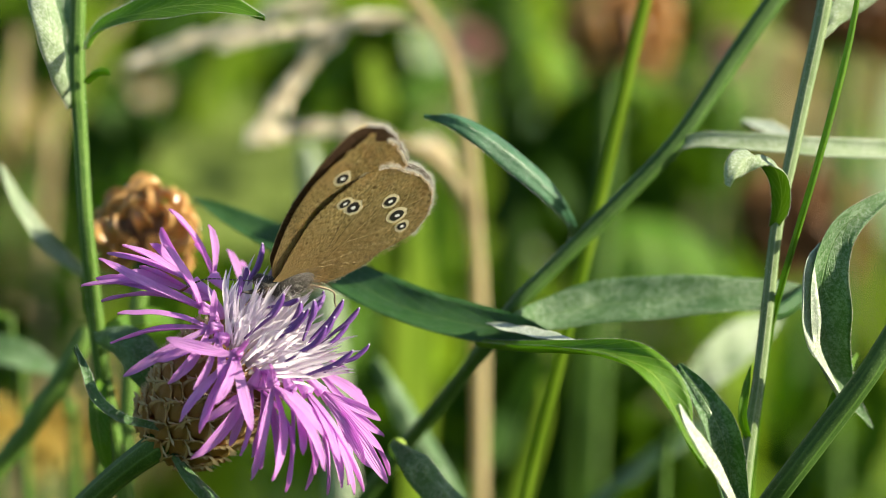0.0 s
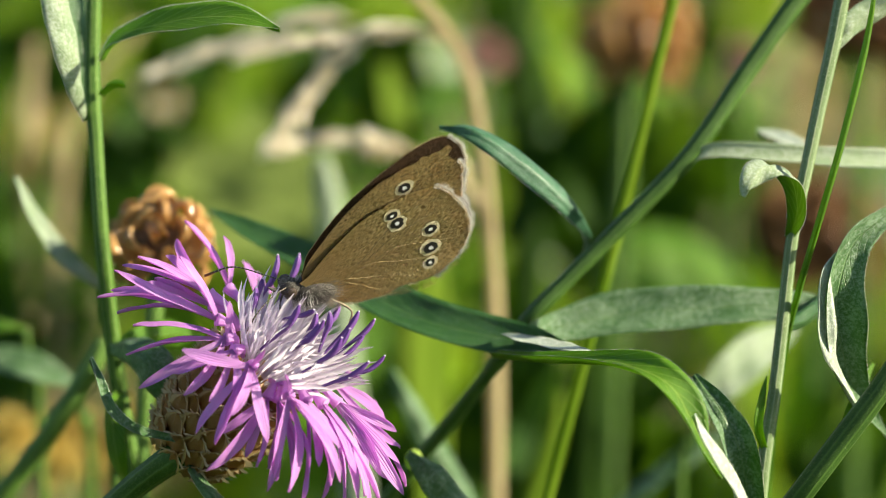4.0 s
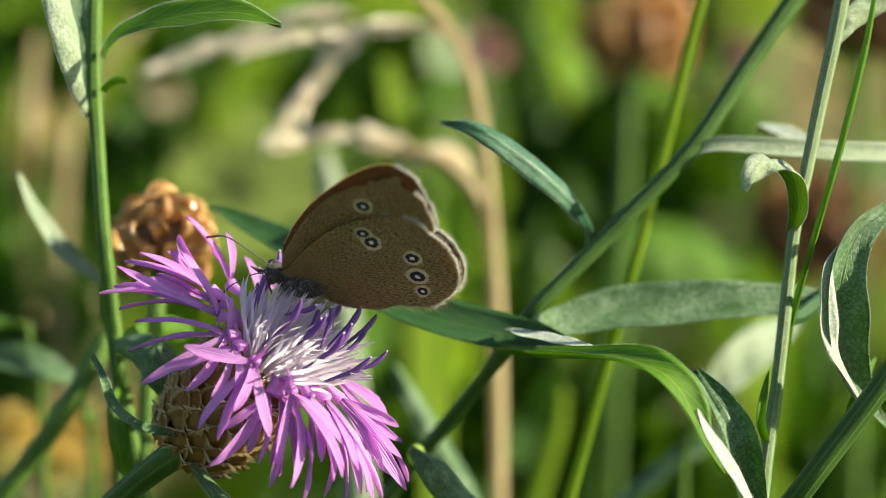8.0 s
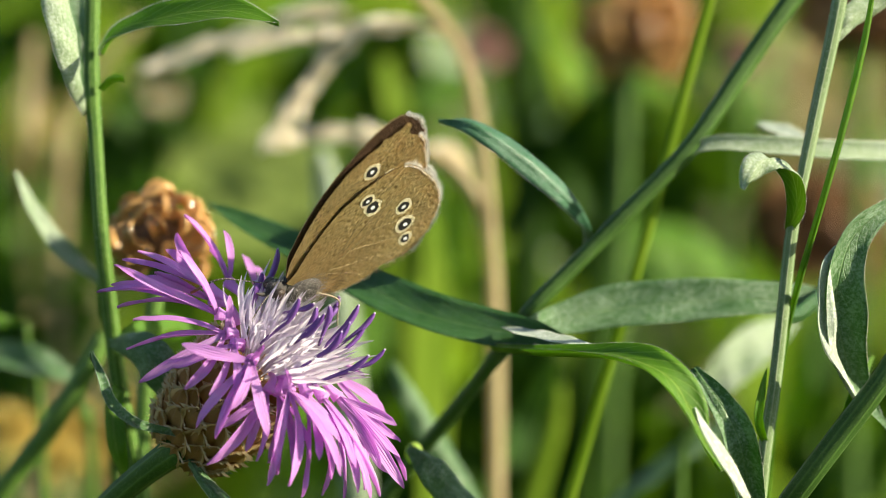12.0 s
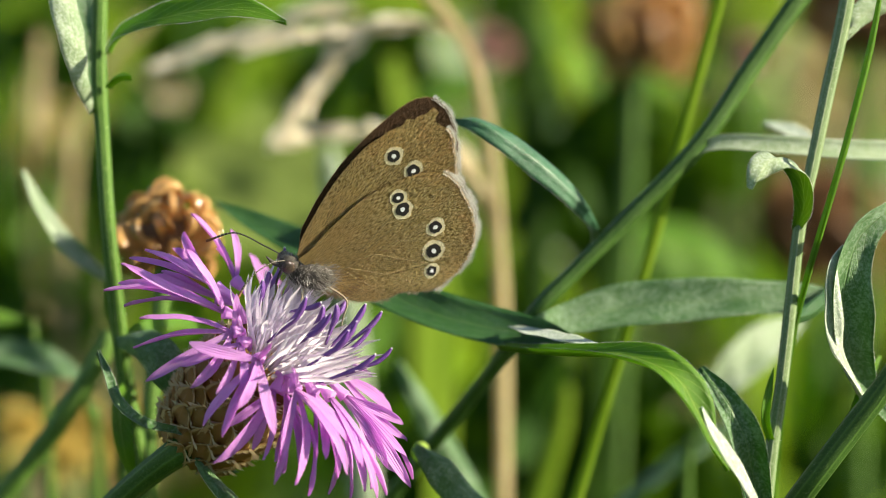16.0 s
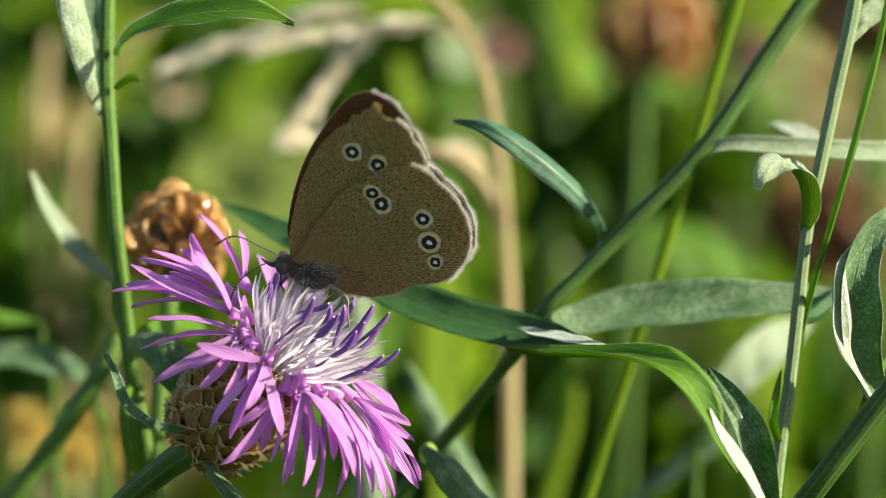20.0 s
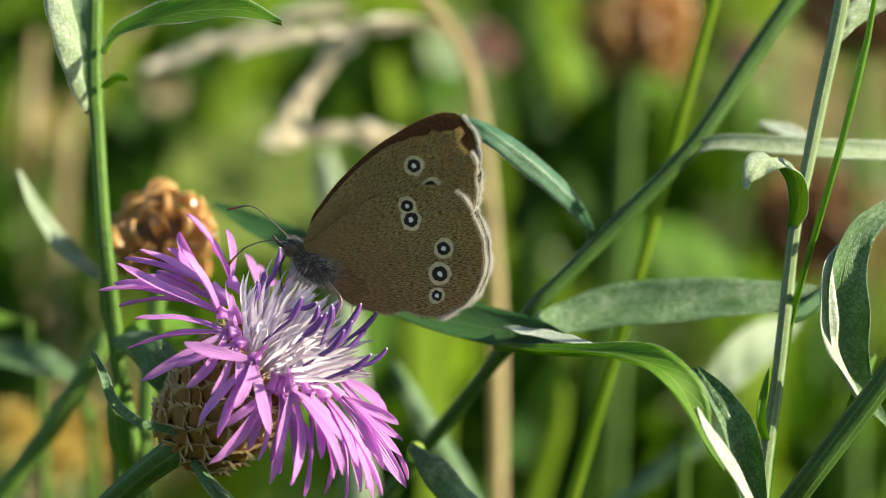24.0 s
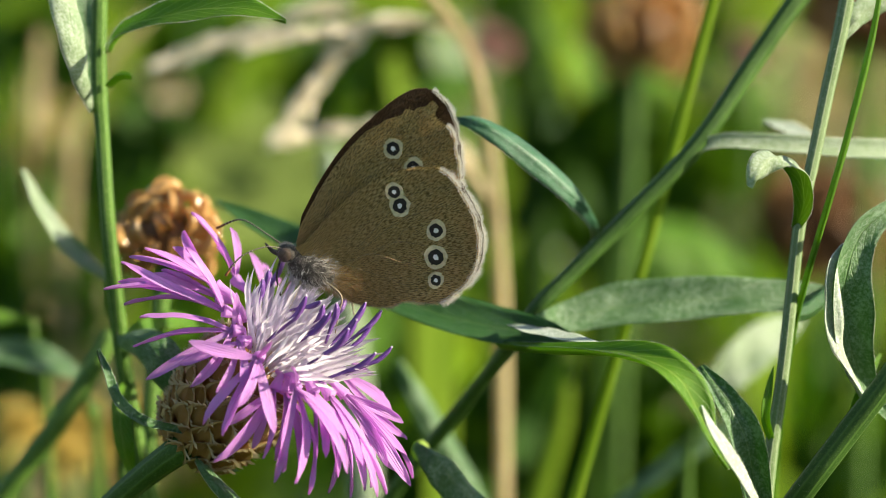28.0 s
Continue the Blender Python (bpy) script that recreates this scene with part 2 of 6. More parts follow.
def glide(points, n):
    """Smooth curve through the points: n samples, by Catmull-Rom. Works on tuples of any length."""
    p = np.array(points, float)
    p = np.vstack([2 * p[0] - p[1], p, 2 * p[-1] - p[-2]])
    k = len(p) - 3
    out = []
    for i in range(n):
        s = i / (n - 1) * k
        j = min(int(s), k - 1)
        u = s - j
        a, b, c, d = p[j:j + 4]
        out.append(0.5 * (2 * b + (c - a) * u + (2 * a - 5 * b + 4 * c - d) * u * u + (3 * b - a - 3 * c + d) * u ** 3))
    return np.array(out)


def unit(v):
    return v / max(np.linalg.norm(v), 1e-12)


def tube_mesh(name, points, radii, sides=10, n=24, ribs=0.0, local=None):
    c = glide(points, n)
    r = glide([(x,) for x in radii], n)[:, 0]
    if local is not None:
        c = c - np.array(local)
    t = np.gradient(c, axis=0)
    up = unit(np.cross(t[0], (0.31, 0.77, 0.55)))
    verts, uvs, faces = [], [], []
    for i in range(n):
        ti = unit(t[i])
        up = unit(up - ti * np.dot(up, ti))
        w = np.cross(ti, up)
        for k in range(sides):
            a = 2 * math.pi * k / sides
            rr = max(r[i], 1e-6) * (1 + ribs * math.cos(a * sides / 2))
            verts.append(c[i] + rr * (math.cos(a) * up + math.sin(a) * w))
            uvs.append((k / sides, i / (n - 1)))
    for i in range(n - 1):
        for k in range(sides):
            a, b = i * sides + k, i * sides + (k + 1) % sides
            faces.append((a, b, b + sides, a + sides))
    faces.append(tuple(range(sides))[::-1])
    faces.append(tuple(range((n - 1) * sides, n * sides)))
    return mesh_from(name, verts, faces, uvs)


def blade_mesh(name, points, widths, side0, side1=None, fold=20.0, curl=0.0, wave=0.0, n=26, cols=8, thick=0.00022, local=None, seed=0, sheet=False):
    """A leaf: midrib through the points, its width along it, the side direction from foot to tip, a fold in degrees along the midrib, curling and waving edges."""
    rng = np.random.default_rng(seed)
    c = glide(points, n)
    if local is not None:
        c = c - np.array(local)
    w = np.maximum(glide([(x,) for x in widths], n)[:, 0], 1e-5)
    t = np.gradient(c, axis=0)
    s0 = np.array(side0, float)
    s1 = s0 if side1 is None else np.array(side1, float)
    ph = rng.uniform(0, 6.28, 3)
    top, low, uvs = [], [], []
    for i in range(n):
        v = i / (n - 1)
        ti = unit(t[i])
        s = s0 * (1 - v) + s1 * v
        s = unit(s - ti * np.dot(s, ti))
        nn = np.cross(s, ti)
        for k in range(cols + 1):
            u = 2 * k / cols - 1
            h = w[i] / 2
            a = radians(fold) * abs(u) + radians(curl) * u * u
            lift = math.sin(a) * abs(u) * h
            lift += wave * h * u * u * math.sin(9 * v + ph[0] + (1.3 if u > 0 else 0)) + 0.05 * h * math.sin(23 * v + ph[1] + 3 * u)
            p = c[i] + s * (u * h * math.cos(a)) + nn * lift
            q = thick * (0.35 + 0.65 * (1 - u * u)) * (1.0 + 1.6 * max(0, 1 - abs(u) * 5))
            top.append(p)
            low.append(p - nn * q)
            uvs.append((u, v))
    m = len(top)
    if sheet:
        return mesh_from(name, top, [(i * (cols + 1) + k, i * (cols + 1) + k + 1, (i + 1) * (cols + 1) + k + 1, (i + 1) * (cols + 1) + k) for i in range(n - 1) for k in range(cols)], uvs)
    faces, slots = [], []
    for i in range(n - 1):
        for k in range(cols):
            a = i * (cols + 1) + k
            d = a + cols + 1
            faces.append((a, a + 1, d + 1, d))
            slots.append(0)
            faces.append((m + a, m + d, m + d + 1, m + a + 1))
            slots.append(1)
        for a, flip in ((i * (cols + 1), False), (i * (cols + 1) + cols, True)):
            d = a + cols + 1
            faces.append((a, m + a, m + d, d) if flip else (a, d, m + d, m + a))
            slots.append(1)
    for i in (0, n - 1):
        for k in range(cols):
            a = i * (cols + 1) + k
            faces.append((a, m + a, m + a + 1, a + 1))
            slots.append(1)
    return mesh_from(name, top + low, faces, uvs + uvs, slots)


def hair_mesh(name, roots, ways, lengths, width):
    """Many fine flat hairs, each a thin triangle with a bend."""
    verts, faces = [], []
    for r, d, l in zip(roots, ways, lengths):
        s = unit(np.cross(d, (0.21, 0.93, 0.37))) * width
        k = len(verts)
        mid = r + d * l * 0.55 + s * 0.6
        verts += [r - s, r + s, mid + s * 0.7, mid - s * 0.7, r + d * l + s * 1.5]
        faces += [(k, k + 1, k + 2, k + 3), (k + 3, k + 2, k + 4)]
    return mesh_from(name, verts, faces)


# ---------------------------------------------------------------- ground and meadow
RIGHT, UP, NEAR = np.array((1.0, 0, 0)), np.array((0, 0.208, 0.978)), np.array((0, -0.978, 0.208))


def build_ground():
    m, nt, b = material("soil_and_moss")
    col = ramp(nt, noise_fac(nt, 3.0, 8.0), [(0.3, (0.010, 0.024, 0.003)), (0.55, (0.022, 0.050, 0.005)), (0.8, (0.05, 0.085, 0.012))])
    nt.links.new(col, b.inputs["Base Color"])
    b.inputs["Roughness"].default_value = 0.95
    bump(nt, b, noise_fac(nt, 60.0, 6.0), 0.8, 0.02)
    n = 40
    xs = np.sign(np.linspace(-1, 1, n)) * np.abs(np.linspace(-1, 1, n)) ** 4 * 900
    verts = [(x, y, 0.012 * math.sin(x * 3.1) * math.cos(y * 2.7) if abs(x) + abs(y) < 8 else 0.0) for y in xs for x in xs]
    faces = [(j * n + i, j * n + i + 1, j * n + n + i + 1, j * n + n + i) for j in range(n - 1) for i in range(n - 1)]
    tagged(part("ground", mesh_from("ground", verts, faces), m), "dark mossy soil under tall meadow grass", "ground", kind="structure")


def grass_patch(name, count, box, height, width, mats, seed, lean=0.25, label="", clear=None):
    """Tall meadow grass rooted in the ground: arching blades in one mesh."""
    rng = np.random.default_rng(seed)
    verts, faces, slots = [], [], []
    x0, x1, y0, y1 = box
    for _ in range(count):
        x, y = rng.uniform(x0, x1), rng.uniform(y0, y1)
        h, w = rng.uniform(*height), rng.uniform(*width)
        if clear and clear[0] < x < clear[1] and clear[2] < y < clear[3]:
            continue
        a, bend = rng.uniform(0, 6.28), rng.normal(0, lean)
        turn = rng.uniform(0, 3.14)
        sx, sy = math.cos(turn) * w / 2, math.sin(turn) * w / 2
        k = len(verts)
        for i in range(6):
            v = i / 5
            r = bend * h * v * v
            wv = (1 - v ** 3) * (0.75 + 0.5 * v)
            cx, cy, cz = x + r * math.cos(a), y + r * math.sin(a), h * v * (1 - 0.25 * abs(bend) * v)
            verts += [(cx - sx * wv, cy - sy * wv, cz), (cx + sx * wv, cy + sy * wv, cz)]
        s = int(rng.choice(len(mats), p=[p for _, p in mats]))
        for i in range(5):
            q = k + 2 * i
            faces.append((q, q + 1, q + 3, q + 2))
            slots.append(s)
    ob = part(name, mesh_from(name, verts, faces, slots=slots), [m for m, _ in mats])
    return tagged(ob, label, "grass", kind="stuff")


def herb_patch(name, clumps, seed, mats, label, face=(0.7, -0.5, 0.5)):
    """Clumps of broad meadow leaves, turned to the light, in one mesh."""
    rng = np.random.default_rng(seed)
    verts, faces, slots = [], [], []
    for place, spread, size, count in clumps:
        for _ in range(count):
            c = np.array(place) + rng.normal(0, 1, 3) * spread * np.array((0.6, 0.6, 0.8))
            t = unit(rng.normal(0, 1, 3) * np.array((0.5, 0.5, 0.4)) + np.array((0, 0, 0.9)))
            f = unit(np.array(face) + rng.normal(0, 0.45, 3))
            sd = unit(np.cross(f, t))
            L, w = size * rng.uniform(0.8, 1.5), size * rng.uniform(0.16, 0.3)
            k = len(verts)
            for i in range(7):
                v = i / 6
                h = w * math.sin(math.pi * min(0.98, 0.08 + v * 0.92)) ** 0.8
                m = c + t * L * (v - 0.5) + f * 0.25 * L * (v - 0.5) ** 2
                verts += [m - sd * h + f * h * 0.3, m, m + sd * h + f * h * 0.3]
            s = int(rng.integers(len(mats)))
            for i in range(6):
                q = k + 3 * i
                faces += [(q, q + 1, q + 4, q + 3), (q + 1, q + 2, q + 5, q + 4)]
                slots += [s, s]
    uvs = [((i % 3) - 1, (i // 3 % 7) / 6) for i in range(len(verts))]
    return tagged(part(name, mesh_from(name, verts, faces, uvs, slots), mats), label, "plants", kind="stuff")


def build_meadow():
    mixed = [(GRASS, 0.80), (GRASS_LIGHT, 0.12), (STRAW, 0.08)]
    grass_patch("meadow_grass", 900, (-0.9, 0.9, 0.45, 2.2), (0.14, 0.40), (0.004, 0.010), mixed, 3, label="dense out-of-focus green meadow grass with dry stalks")
    grass_patch("meadow_grass", 5000, (-2.6, 2.6, 2.2, 7.0), (0.25, 0.6), (0.005, 0.014), [(GRASS, 0.92), (GRASS_LIGHT, 0.08)], 4, label="tall green meadow grass further back")
    grass_patch("meadow_grass", 240, (-0.35, 0.30, 0.16, 0.45), (0.20, 0.42), (0.003, 0.006), [(GRASS, 0.7), (GRASS_LIGHT, 0.3)], 5, label="fine green grass blades behind the flower")
    grass_patch("meadow_grass", 900, (-0.7, 0.7, -0.15, 0.16), (0.08, 0.28), (0.003, 0.006), mixed, 6, label="low green grass round the flower stalks")
    # Out of view behind the camera; added to bounce light onto the butterfly.
    grass_patch("meadow_grass", 4200, (-1.6, 1.6, -2.6, -0.36), (0.10, 0.36), (0.005, 0.012), [(GRASS, 0.45), (GRASS_LIGHT, 0.40), (STRAW, 0.15)], 7, label="unseen sunlit green meadow grass behind the camera, added to bounce light")
    grass_patch("meadow_grass", 14000, (-5.0, 5.0, -5.0, 8.0), (0.10, 0.34), (0.005, 0.013), [(GRASS, 0.6), (GRASS_LIGHT, 0.28), (STRAW, 0.12)], 8, label="green meadow grass with dry blades all round", clear=(-0.9, 0.9, -0.5, 7.0))
    herb_patch("meadow_herbs", [((-0.03809, 0.33638, 0.39723), 0.020, 0.036, 34), ((-0.02537, 0.29559, 0.39771), 0.016, 0.033, 22), ((-0.02453, 0.47296, 0.36645), 0.019, 0.042, 18), ((-0.05875, 0.37549, 0.38884), 0.019, 0.036, 22), ((-0.00988, 0.24909, 0.37136), 0.011, 0.030, 22), ((-0.02056, 0.34278, 0.33113), 0.012, 0.033, 8),
               ((-0.02503, 0.59958, 0.38494), 0.022, 0.045, 12), ((-0.09661, 0.38518, 0.33825), 0.016, 0.036, 12), ((0.07302, 0.41747, 0.29775), 0.022, 0.039, 12),
               ((-0.10785, 0.51719, 0.38214), 0.025, 0.042, 5), ((0.1157, 0.63589, 0.36338), 0.025, 0.042, 6), ((0.00214, 0.38796, 0.3513), 0.019, 0.039, 20), ((-0.02883, 0.27867, 0.41432), 0.016, 0.030, 26), ((-0.04193, 0.2764, 0.40364), 0.014, 0.030, 22), ((-0.05791, 0.38047, 0.31606), 0.016, 0.036, 10), ((0.08754, 0.38574, 0.34086), 0.019, 0.036, 14), ((-0.03917, 0.31352, 0.38588), 0.012, 0.033, 14), ((0.07231, 0.32452, 0.34146), 0.012, 0.030, 10), ((0.00614, 0.19778, 0.41852), 0.005, 0.012, 8), ((0.03405, 0.20106, 0.43399), 0.006, 0.012, 9), ((0.02097, 0.22288, 0.44044), 0.006, 0.012, 10), ((-0.01311, 0.18625, 0.41237), 0.004, 0.010, 6), ((-0.04131, 0.19565, 0.40851), 0.004, 0.012, 6)], 21, [LEAF_FRESH, GRASS_LIGHT, GRASS_LIGHT], "sunlit light green herb leaves, far out of focus")
    herb_patch("meadow_herbs", [((0.01314, 0.29676, 0.40324), 0.007, 0.020, 4), ((0.0132, 0.42228, 0.4166), 0.012, 0.02, 4), ((0.11921, 0.51228, 0.35901), 0.019, 0.039, 6)], 22, [LEAF_DOWN, LEAF_PALE], "pale grey-green herb leaves, far out of focus")
    # Dark-coloured clumps set where the background lies in shade.
    herb_patch("meadow_herbs", [((-0.06364, 0.20281, 0.44218), 0.005, 0.011, 12), ((-0.04405, 0.19287, 0.44353), 0.005, 0.010, 14), ((0.00879, 0.14053, 0.38969), 0.004, 0.012, 14), ((0.02289, 0.1407, 0.3905), 0.005, 0.012, 16), ((0.03118, 0.13984, 0.38645), 0.005, 0.012, 14), ((0.00372, 0.1304, 0.3901), 0.004, 0.012, 14), ((0.01181, 0.13258, 0.40039), 0.004, 0.012, 12), ((-0.00518, 0.1304, 0.3901), 0.004, 0.012, 10), ((-0.04951, 0.18956, 0.42795), 0.004, 0.0078, 13), ((-0.04103, 0.23118, 0.43136), 0.006, 0.0108, 18), ((-0.04499, 0.23282, 0.43911), 0.006, 0.0096, 12), ((-0.02265, 0.2415, 0.43185), 0.006, 0.0108, 13), ((-0.00988, 0.26156, 0.42999), 0.006, 0.0108, 12), ((0.02537, 0.23015, 0.42651), 0.007, 0.012, 18), ((0.02339, 0.22726, 0.41294), 0.008, 0.012, 21), ((0.03802, 0.2373, 0.41207), 0.008, 0.012, 21), ((0.05012, 0.24799, 0.41426), 0.008, 0.012, 18), ((0.02933, 0.22541, 0.40422), 0.007, 0.012, 15), ((0.01476, 0.2434, 0.44075), 0.006, 0.0108, 13), ((0.04497, 0.25271, 0.43646), 0.006, 0.0108, 12), ((-0.06736, 0.19333, 0.39759), 0.006, 0.0108, 15), ((-0.0732, 0.21521, 0.40435), 0.007, 0.0108, 15), ((0.01673, 0.19911, 0.37668), 0.006, 0.012, 18), ((0.03289, 0.1995, 0.37854), 0.007, 0.012, 18), ((0.02568, 0.18772, 0.3712), 0.006, 0.012, 18), ((0.0708, 0.19081, 0.38576), 0.006, 0.0108, 15), ((0.01126, 0.21118, 0.38536), 0.006, 0.0108, 15), ((0.03924, 0.2217, 0.38677), 0.007, 0.0108, 13), ((0.06289, 0.18791, 0.37211), 0.006, 0.0108, 13), ((-0.06481, 0.22726, 0.41294), 0.006, 0.0096, 12), ((-0.07725, 0.24213, 0.43482), 0.006, 0.0096, 9), ((-0.01369, 0.20306, 0.39527), 0.006, 0.0096, 12), ((-0.06043, 0.18095, 0.38744), 0.005, 0.0096, 12)], 24, [LEAF_PAINTED_SHADE, LEAF_PAINTED_SHADE, GRASS], "herb leaves coloured deep green to stand for shade, far out of focus", (-0.6, -0.7, 0.1))
    herb_patch("meadow_herbs", [((-0.04738, 0.16938, 0.43254), 0.006, 0.011, 14), ((-0.00873, 0.17176, 0.44315), 0.006, 0.011, 14), ((0.01821, 0.16789, 0.42445), 0.006, 0.011, 12), ((0.02472, 0.16944, 0.43167), 0.006, 0.011, 12), ((-0.00851, 0.14988, 0.38813), 0.006, 0.011, 14), ((-0.00307, 0.16115, 0.39301), 0.005, 0.01, 10), ((-0.06779, 0.16490, 0.41173), 0.006, 0.011, 12), ((-0.06027, 0.15287, 0.40308), 0.006, 0.011, 12), ((0.06192, 0.14906, 0.38312), 0.006, 0.011, 12)], 25, [LEAF_PAINTED_SHADE, LEAF_PAINTED_SHADE, GRASS], "herb leaves coloured dark green to stand for deep shade", (-0.6, -0.7, 0.1))
    herb_patch("dry_meadow_litter", [((-0.10105, 0.43748, 0.39188), 0.014, 0.026, 3), ((0.09963, 0.46985, 0.35181), 0.016, 0.030, 4), ((0.1131, 0.4795, 0.39718), 0.019, 0.036, 7), ((-0.09076, 0.34278, 0.33113), 0.016, 0.027, 8), ((-0.07557, 0.36204, 0.32555), 0.016, 0.027, 6), ((0.06752, 0.38019, 0.31476), 0.012, 0.030, 4)], 23, [STRAW_DULL, SEED_DULL], "tan and brown dry leaves, far out of focus")


def rooted(points, spread=(0.0, 0.0)):
    """The line of a stalk carried on down into the ground."""
    p = [np.array(q, float) for q in points]
    d = unit(p[-1] - p[-2])
    last = p[-1]
    slope = np.array((d[0], d[1], 0)) / max(-d[2], 0.35)
    mid = last + np.array((slope[0] * 0.09, slope[1] * 0.09, -0.12))
    foot = np.array((mid[0] + slope[0] * 0.08 + spread[0], mid[1] + spread[1], -0.004))
    near = [tuple(last + unit(mid - last) * s) for s in (0.004, 0.011, 0.026, 0.055)]
    return [tuple(q) for q in p] + near + [tuple(mid), tuple(foot)]


def stalk(name, owner, points, radii, mat, ribs=0.05, root=True, n=44, sides=14, label=""):
    pts = rooted(points) if root else points
    rad = list(radii) + [radii[-1] * (1 + 0.03 * k) for k in range(len(pts) - len(points))]
    return part(name, tube_mesh(name, pts, rad, sides, n, ribs, local=owner.location), mat, owner, label)


LIT = unit(np.array((0.50, -0.66, 0.56)))


def turned(points, way=LIT):
    """The side direction of a blade whose upper face looks along way."""
    return unit(np.cross(np.array(points[-1]) - np.array(points[0]), way))


def leaf(owner, points, widths, side0, side1=None, mats=(LEAF_TOP, LEAF_DOWN), label="", hairs=0, face=LIT, **more):
    if side0 is None:
        k = len(points) // 2
        side0, side1 = turned(points[:k + 1], face), turned(points[k:], face)
    n, cols = more.get("n", 26), more.get("cols", 8)
    me = blade_mesh("leaf", points, widths, side0, side1, local=owner.location, **more)
    if hairs:
        edge_hairs(owner, me, n, cols, 2 * hairs)
    return part("leaf", me, list(mats), owner, label)


def stalk_hairs(owner, line, radius, count, seed):
    """Fine pale hairs standing off a stalk all round."""
    rng = np.random.default_rng(seed)
    c = glide(line, 300) - np.array(owner.location)
    r = glide([(x,) for x in radius], 300)[:, 0]
    ids = rng.integers(0, 300, count)
    ways = [unit(np.array((math.cos(a), math.sin(a), rng.uniform(-0.3, 0.5)))) for a in rng.uniform(0, 6.28, count)]
    part("hairs", hair_mesh("hairs", [c[i] + w * r[i] * 0.97 for i, w in zip(ids, ways)], ways, rng.uniform(0.00005, 0.00020, count), 0.000009), HAIR_WHITE, owner)


def edge_hairs(owner, me, n, cols, count):
    """Fine pale hairs standing off both edges of a leaf."""
    rng = np.random.default_rng(count)
    roots, ways = [], []
    co = [np.array(v.co) for v in me.vertices]
    for _ in range(count):
        i, first = int(rng.integers(n - 1)), rng.random() < 0.5
        k = i * (cols + 1) + (0 if first else cols)
        a, b, q = co[k], co[k + cols + 1], co[k + (1 if first else -1)]
        along = unit(b - a)
        roots.append(a + (b - a) * rng.random())
        ways.append(unit(unit(a - q) + along * rng.uniform(0, 0.7) + rng.normal(0, 0.3, 3)))
    part("edge_hairs", hair_mesh("edge_hairs", roots, ways, rng.uniform(0.00005, 0.00019, count), 0.000008), HAIR_WHITE, owner)


def foot_of(points):
    p = rooted(points)[-1]
    return (p[0], p[1], 0.0)


# the upright stalk beside the flower
def build_left_stalk():
    line = [(-0.03323, 0.01547, 0.4747), (-0.03339, 0.01411, 0.46829), (-0.03339, 0.01309, 0.46348), (-0.03301, 0.01184, 0.4576), (-0.03252, 0.01025, 0.45011), (-0.03193, 0.0106, 0.44217), (-0.03139, 0.01117, 0.43521), (-0.03039, 0.01171, 0.42815), (-0.02937, 0.01224, 0.42099)]
    t = thing("knapweed_stalk", foot_of(line), "upright ribbed green knapweed stalk with narrow hairy leaves", "plant")
    stalk("stem", t, line, [0.00072, 0.00074, 0.00078, 0.0007, 0.00072, 0.00076, 0.0008, 0.00085, 0.0009], STEM, 0.06)
    leaf(t, [(-0.03267, 0.01275, 0.46672), (-0.03124, 0.01113, 0.46869), (-0.02827, 0.00839, 0.47023), (-0.02408, 0.00658, 0.47132), (-0.01916, 0.00466, 0.47193), (-0.01468, 0.00243, 0.47105)], [0.0008, 0.0016, 0.0026, 0.0034, 0.0028, 0.0002], None, mats=(LEAF_FRESH, LEAF_FRESH), fold=14, wave=0.06, seed=1, hairs=1400, label="bright green pointed leaf with pale veins")
    leaf(t, [(-0.03394, 0.01257, 0.46102), (-0.03414, 0.00913, 0.46408), (-0.03468, 0.00781, 0.46752), (-0.03548, 0.00848, 0.47065), (-0.03648, 0.01026, 0.4742)], [0.001, 0.0022, 0.0030, 0.0032, 0.003], None, mats=(LEAF_PALE, LEAF_PALE), fold=-20, wave=0.05, seed=2, hairs=500, label="pale grey-green downy leaf standing upright")
    leaf(t, [(-0.03401, 0.01362, 0.46118), (-0.03448, 0.0164, 0.46465), (-0.03516, 0.01832, 0.46884), (-0.03598, 0.02124, 0.47296)], [0.0008, 0.0016, 0.0018, 0.0018], RIGHT, mats=(LEAF_DOWN, LEAF_DOWN), fold=20, seed=3)
    leaf(t, [(-0.03262, 0.01208, 0.46352), (-0.03179, 0.01122, 0.46431), (-0.03091, 0.01031, 0.46483), (-0.02988, 0.00932, 0.46497)], [0.0005, 0.0009, 0.0008, 0.0001], None, fold=20, seed=4, mats=(LEAF_FRESH, LEAF_FRESH), label="tiny fresh green side leaf")
    leaf(t, [(-0.03199, 0.01089, 0.4387), (-0.02924, 0.00598, 0.43963), (-0.0266, 0.00353, 0.43775), (-0.02517, 0.00468, 0.43353)], [0.0014, 0.0036, 0.0042, 0.0006], UP + 0.6 * RIGHT, mats=(LEAF_PALE, LEAF_DOWN), fold=25, wave=0.1, seed=5)
    leaf(t, [(-0.03184, 0.01269, 0.43757), (-0.03005, 0.01586, 0.43806), (-0.02725, 0.02181, 0.43719), (-0.0243, 0.02753, 0.43521)], [0.001, 0.0026, 0.0030, 0.0004], UP + 0.5 * NEAR, mats=(LEAF_FRESH, LEAF_FRESH), fold=15, seed=6)
    leaf(t, [(-0.03117, 0.01094, 0.43412), (-0.03137, 0.00661, 0.43301), (-0.03087, 0.00389, 0.42982), (-0.03, 0.00513, 0.42606)], [0.001, 0.002, 0.0022, 0.0004], None, mats=(LEAF_FRESH, LEAF_FRESH), fold=22, seed=7)
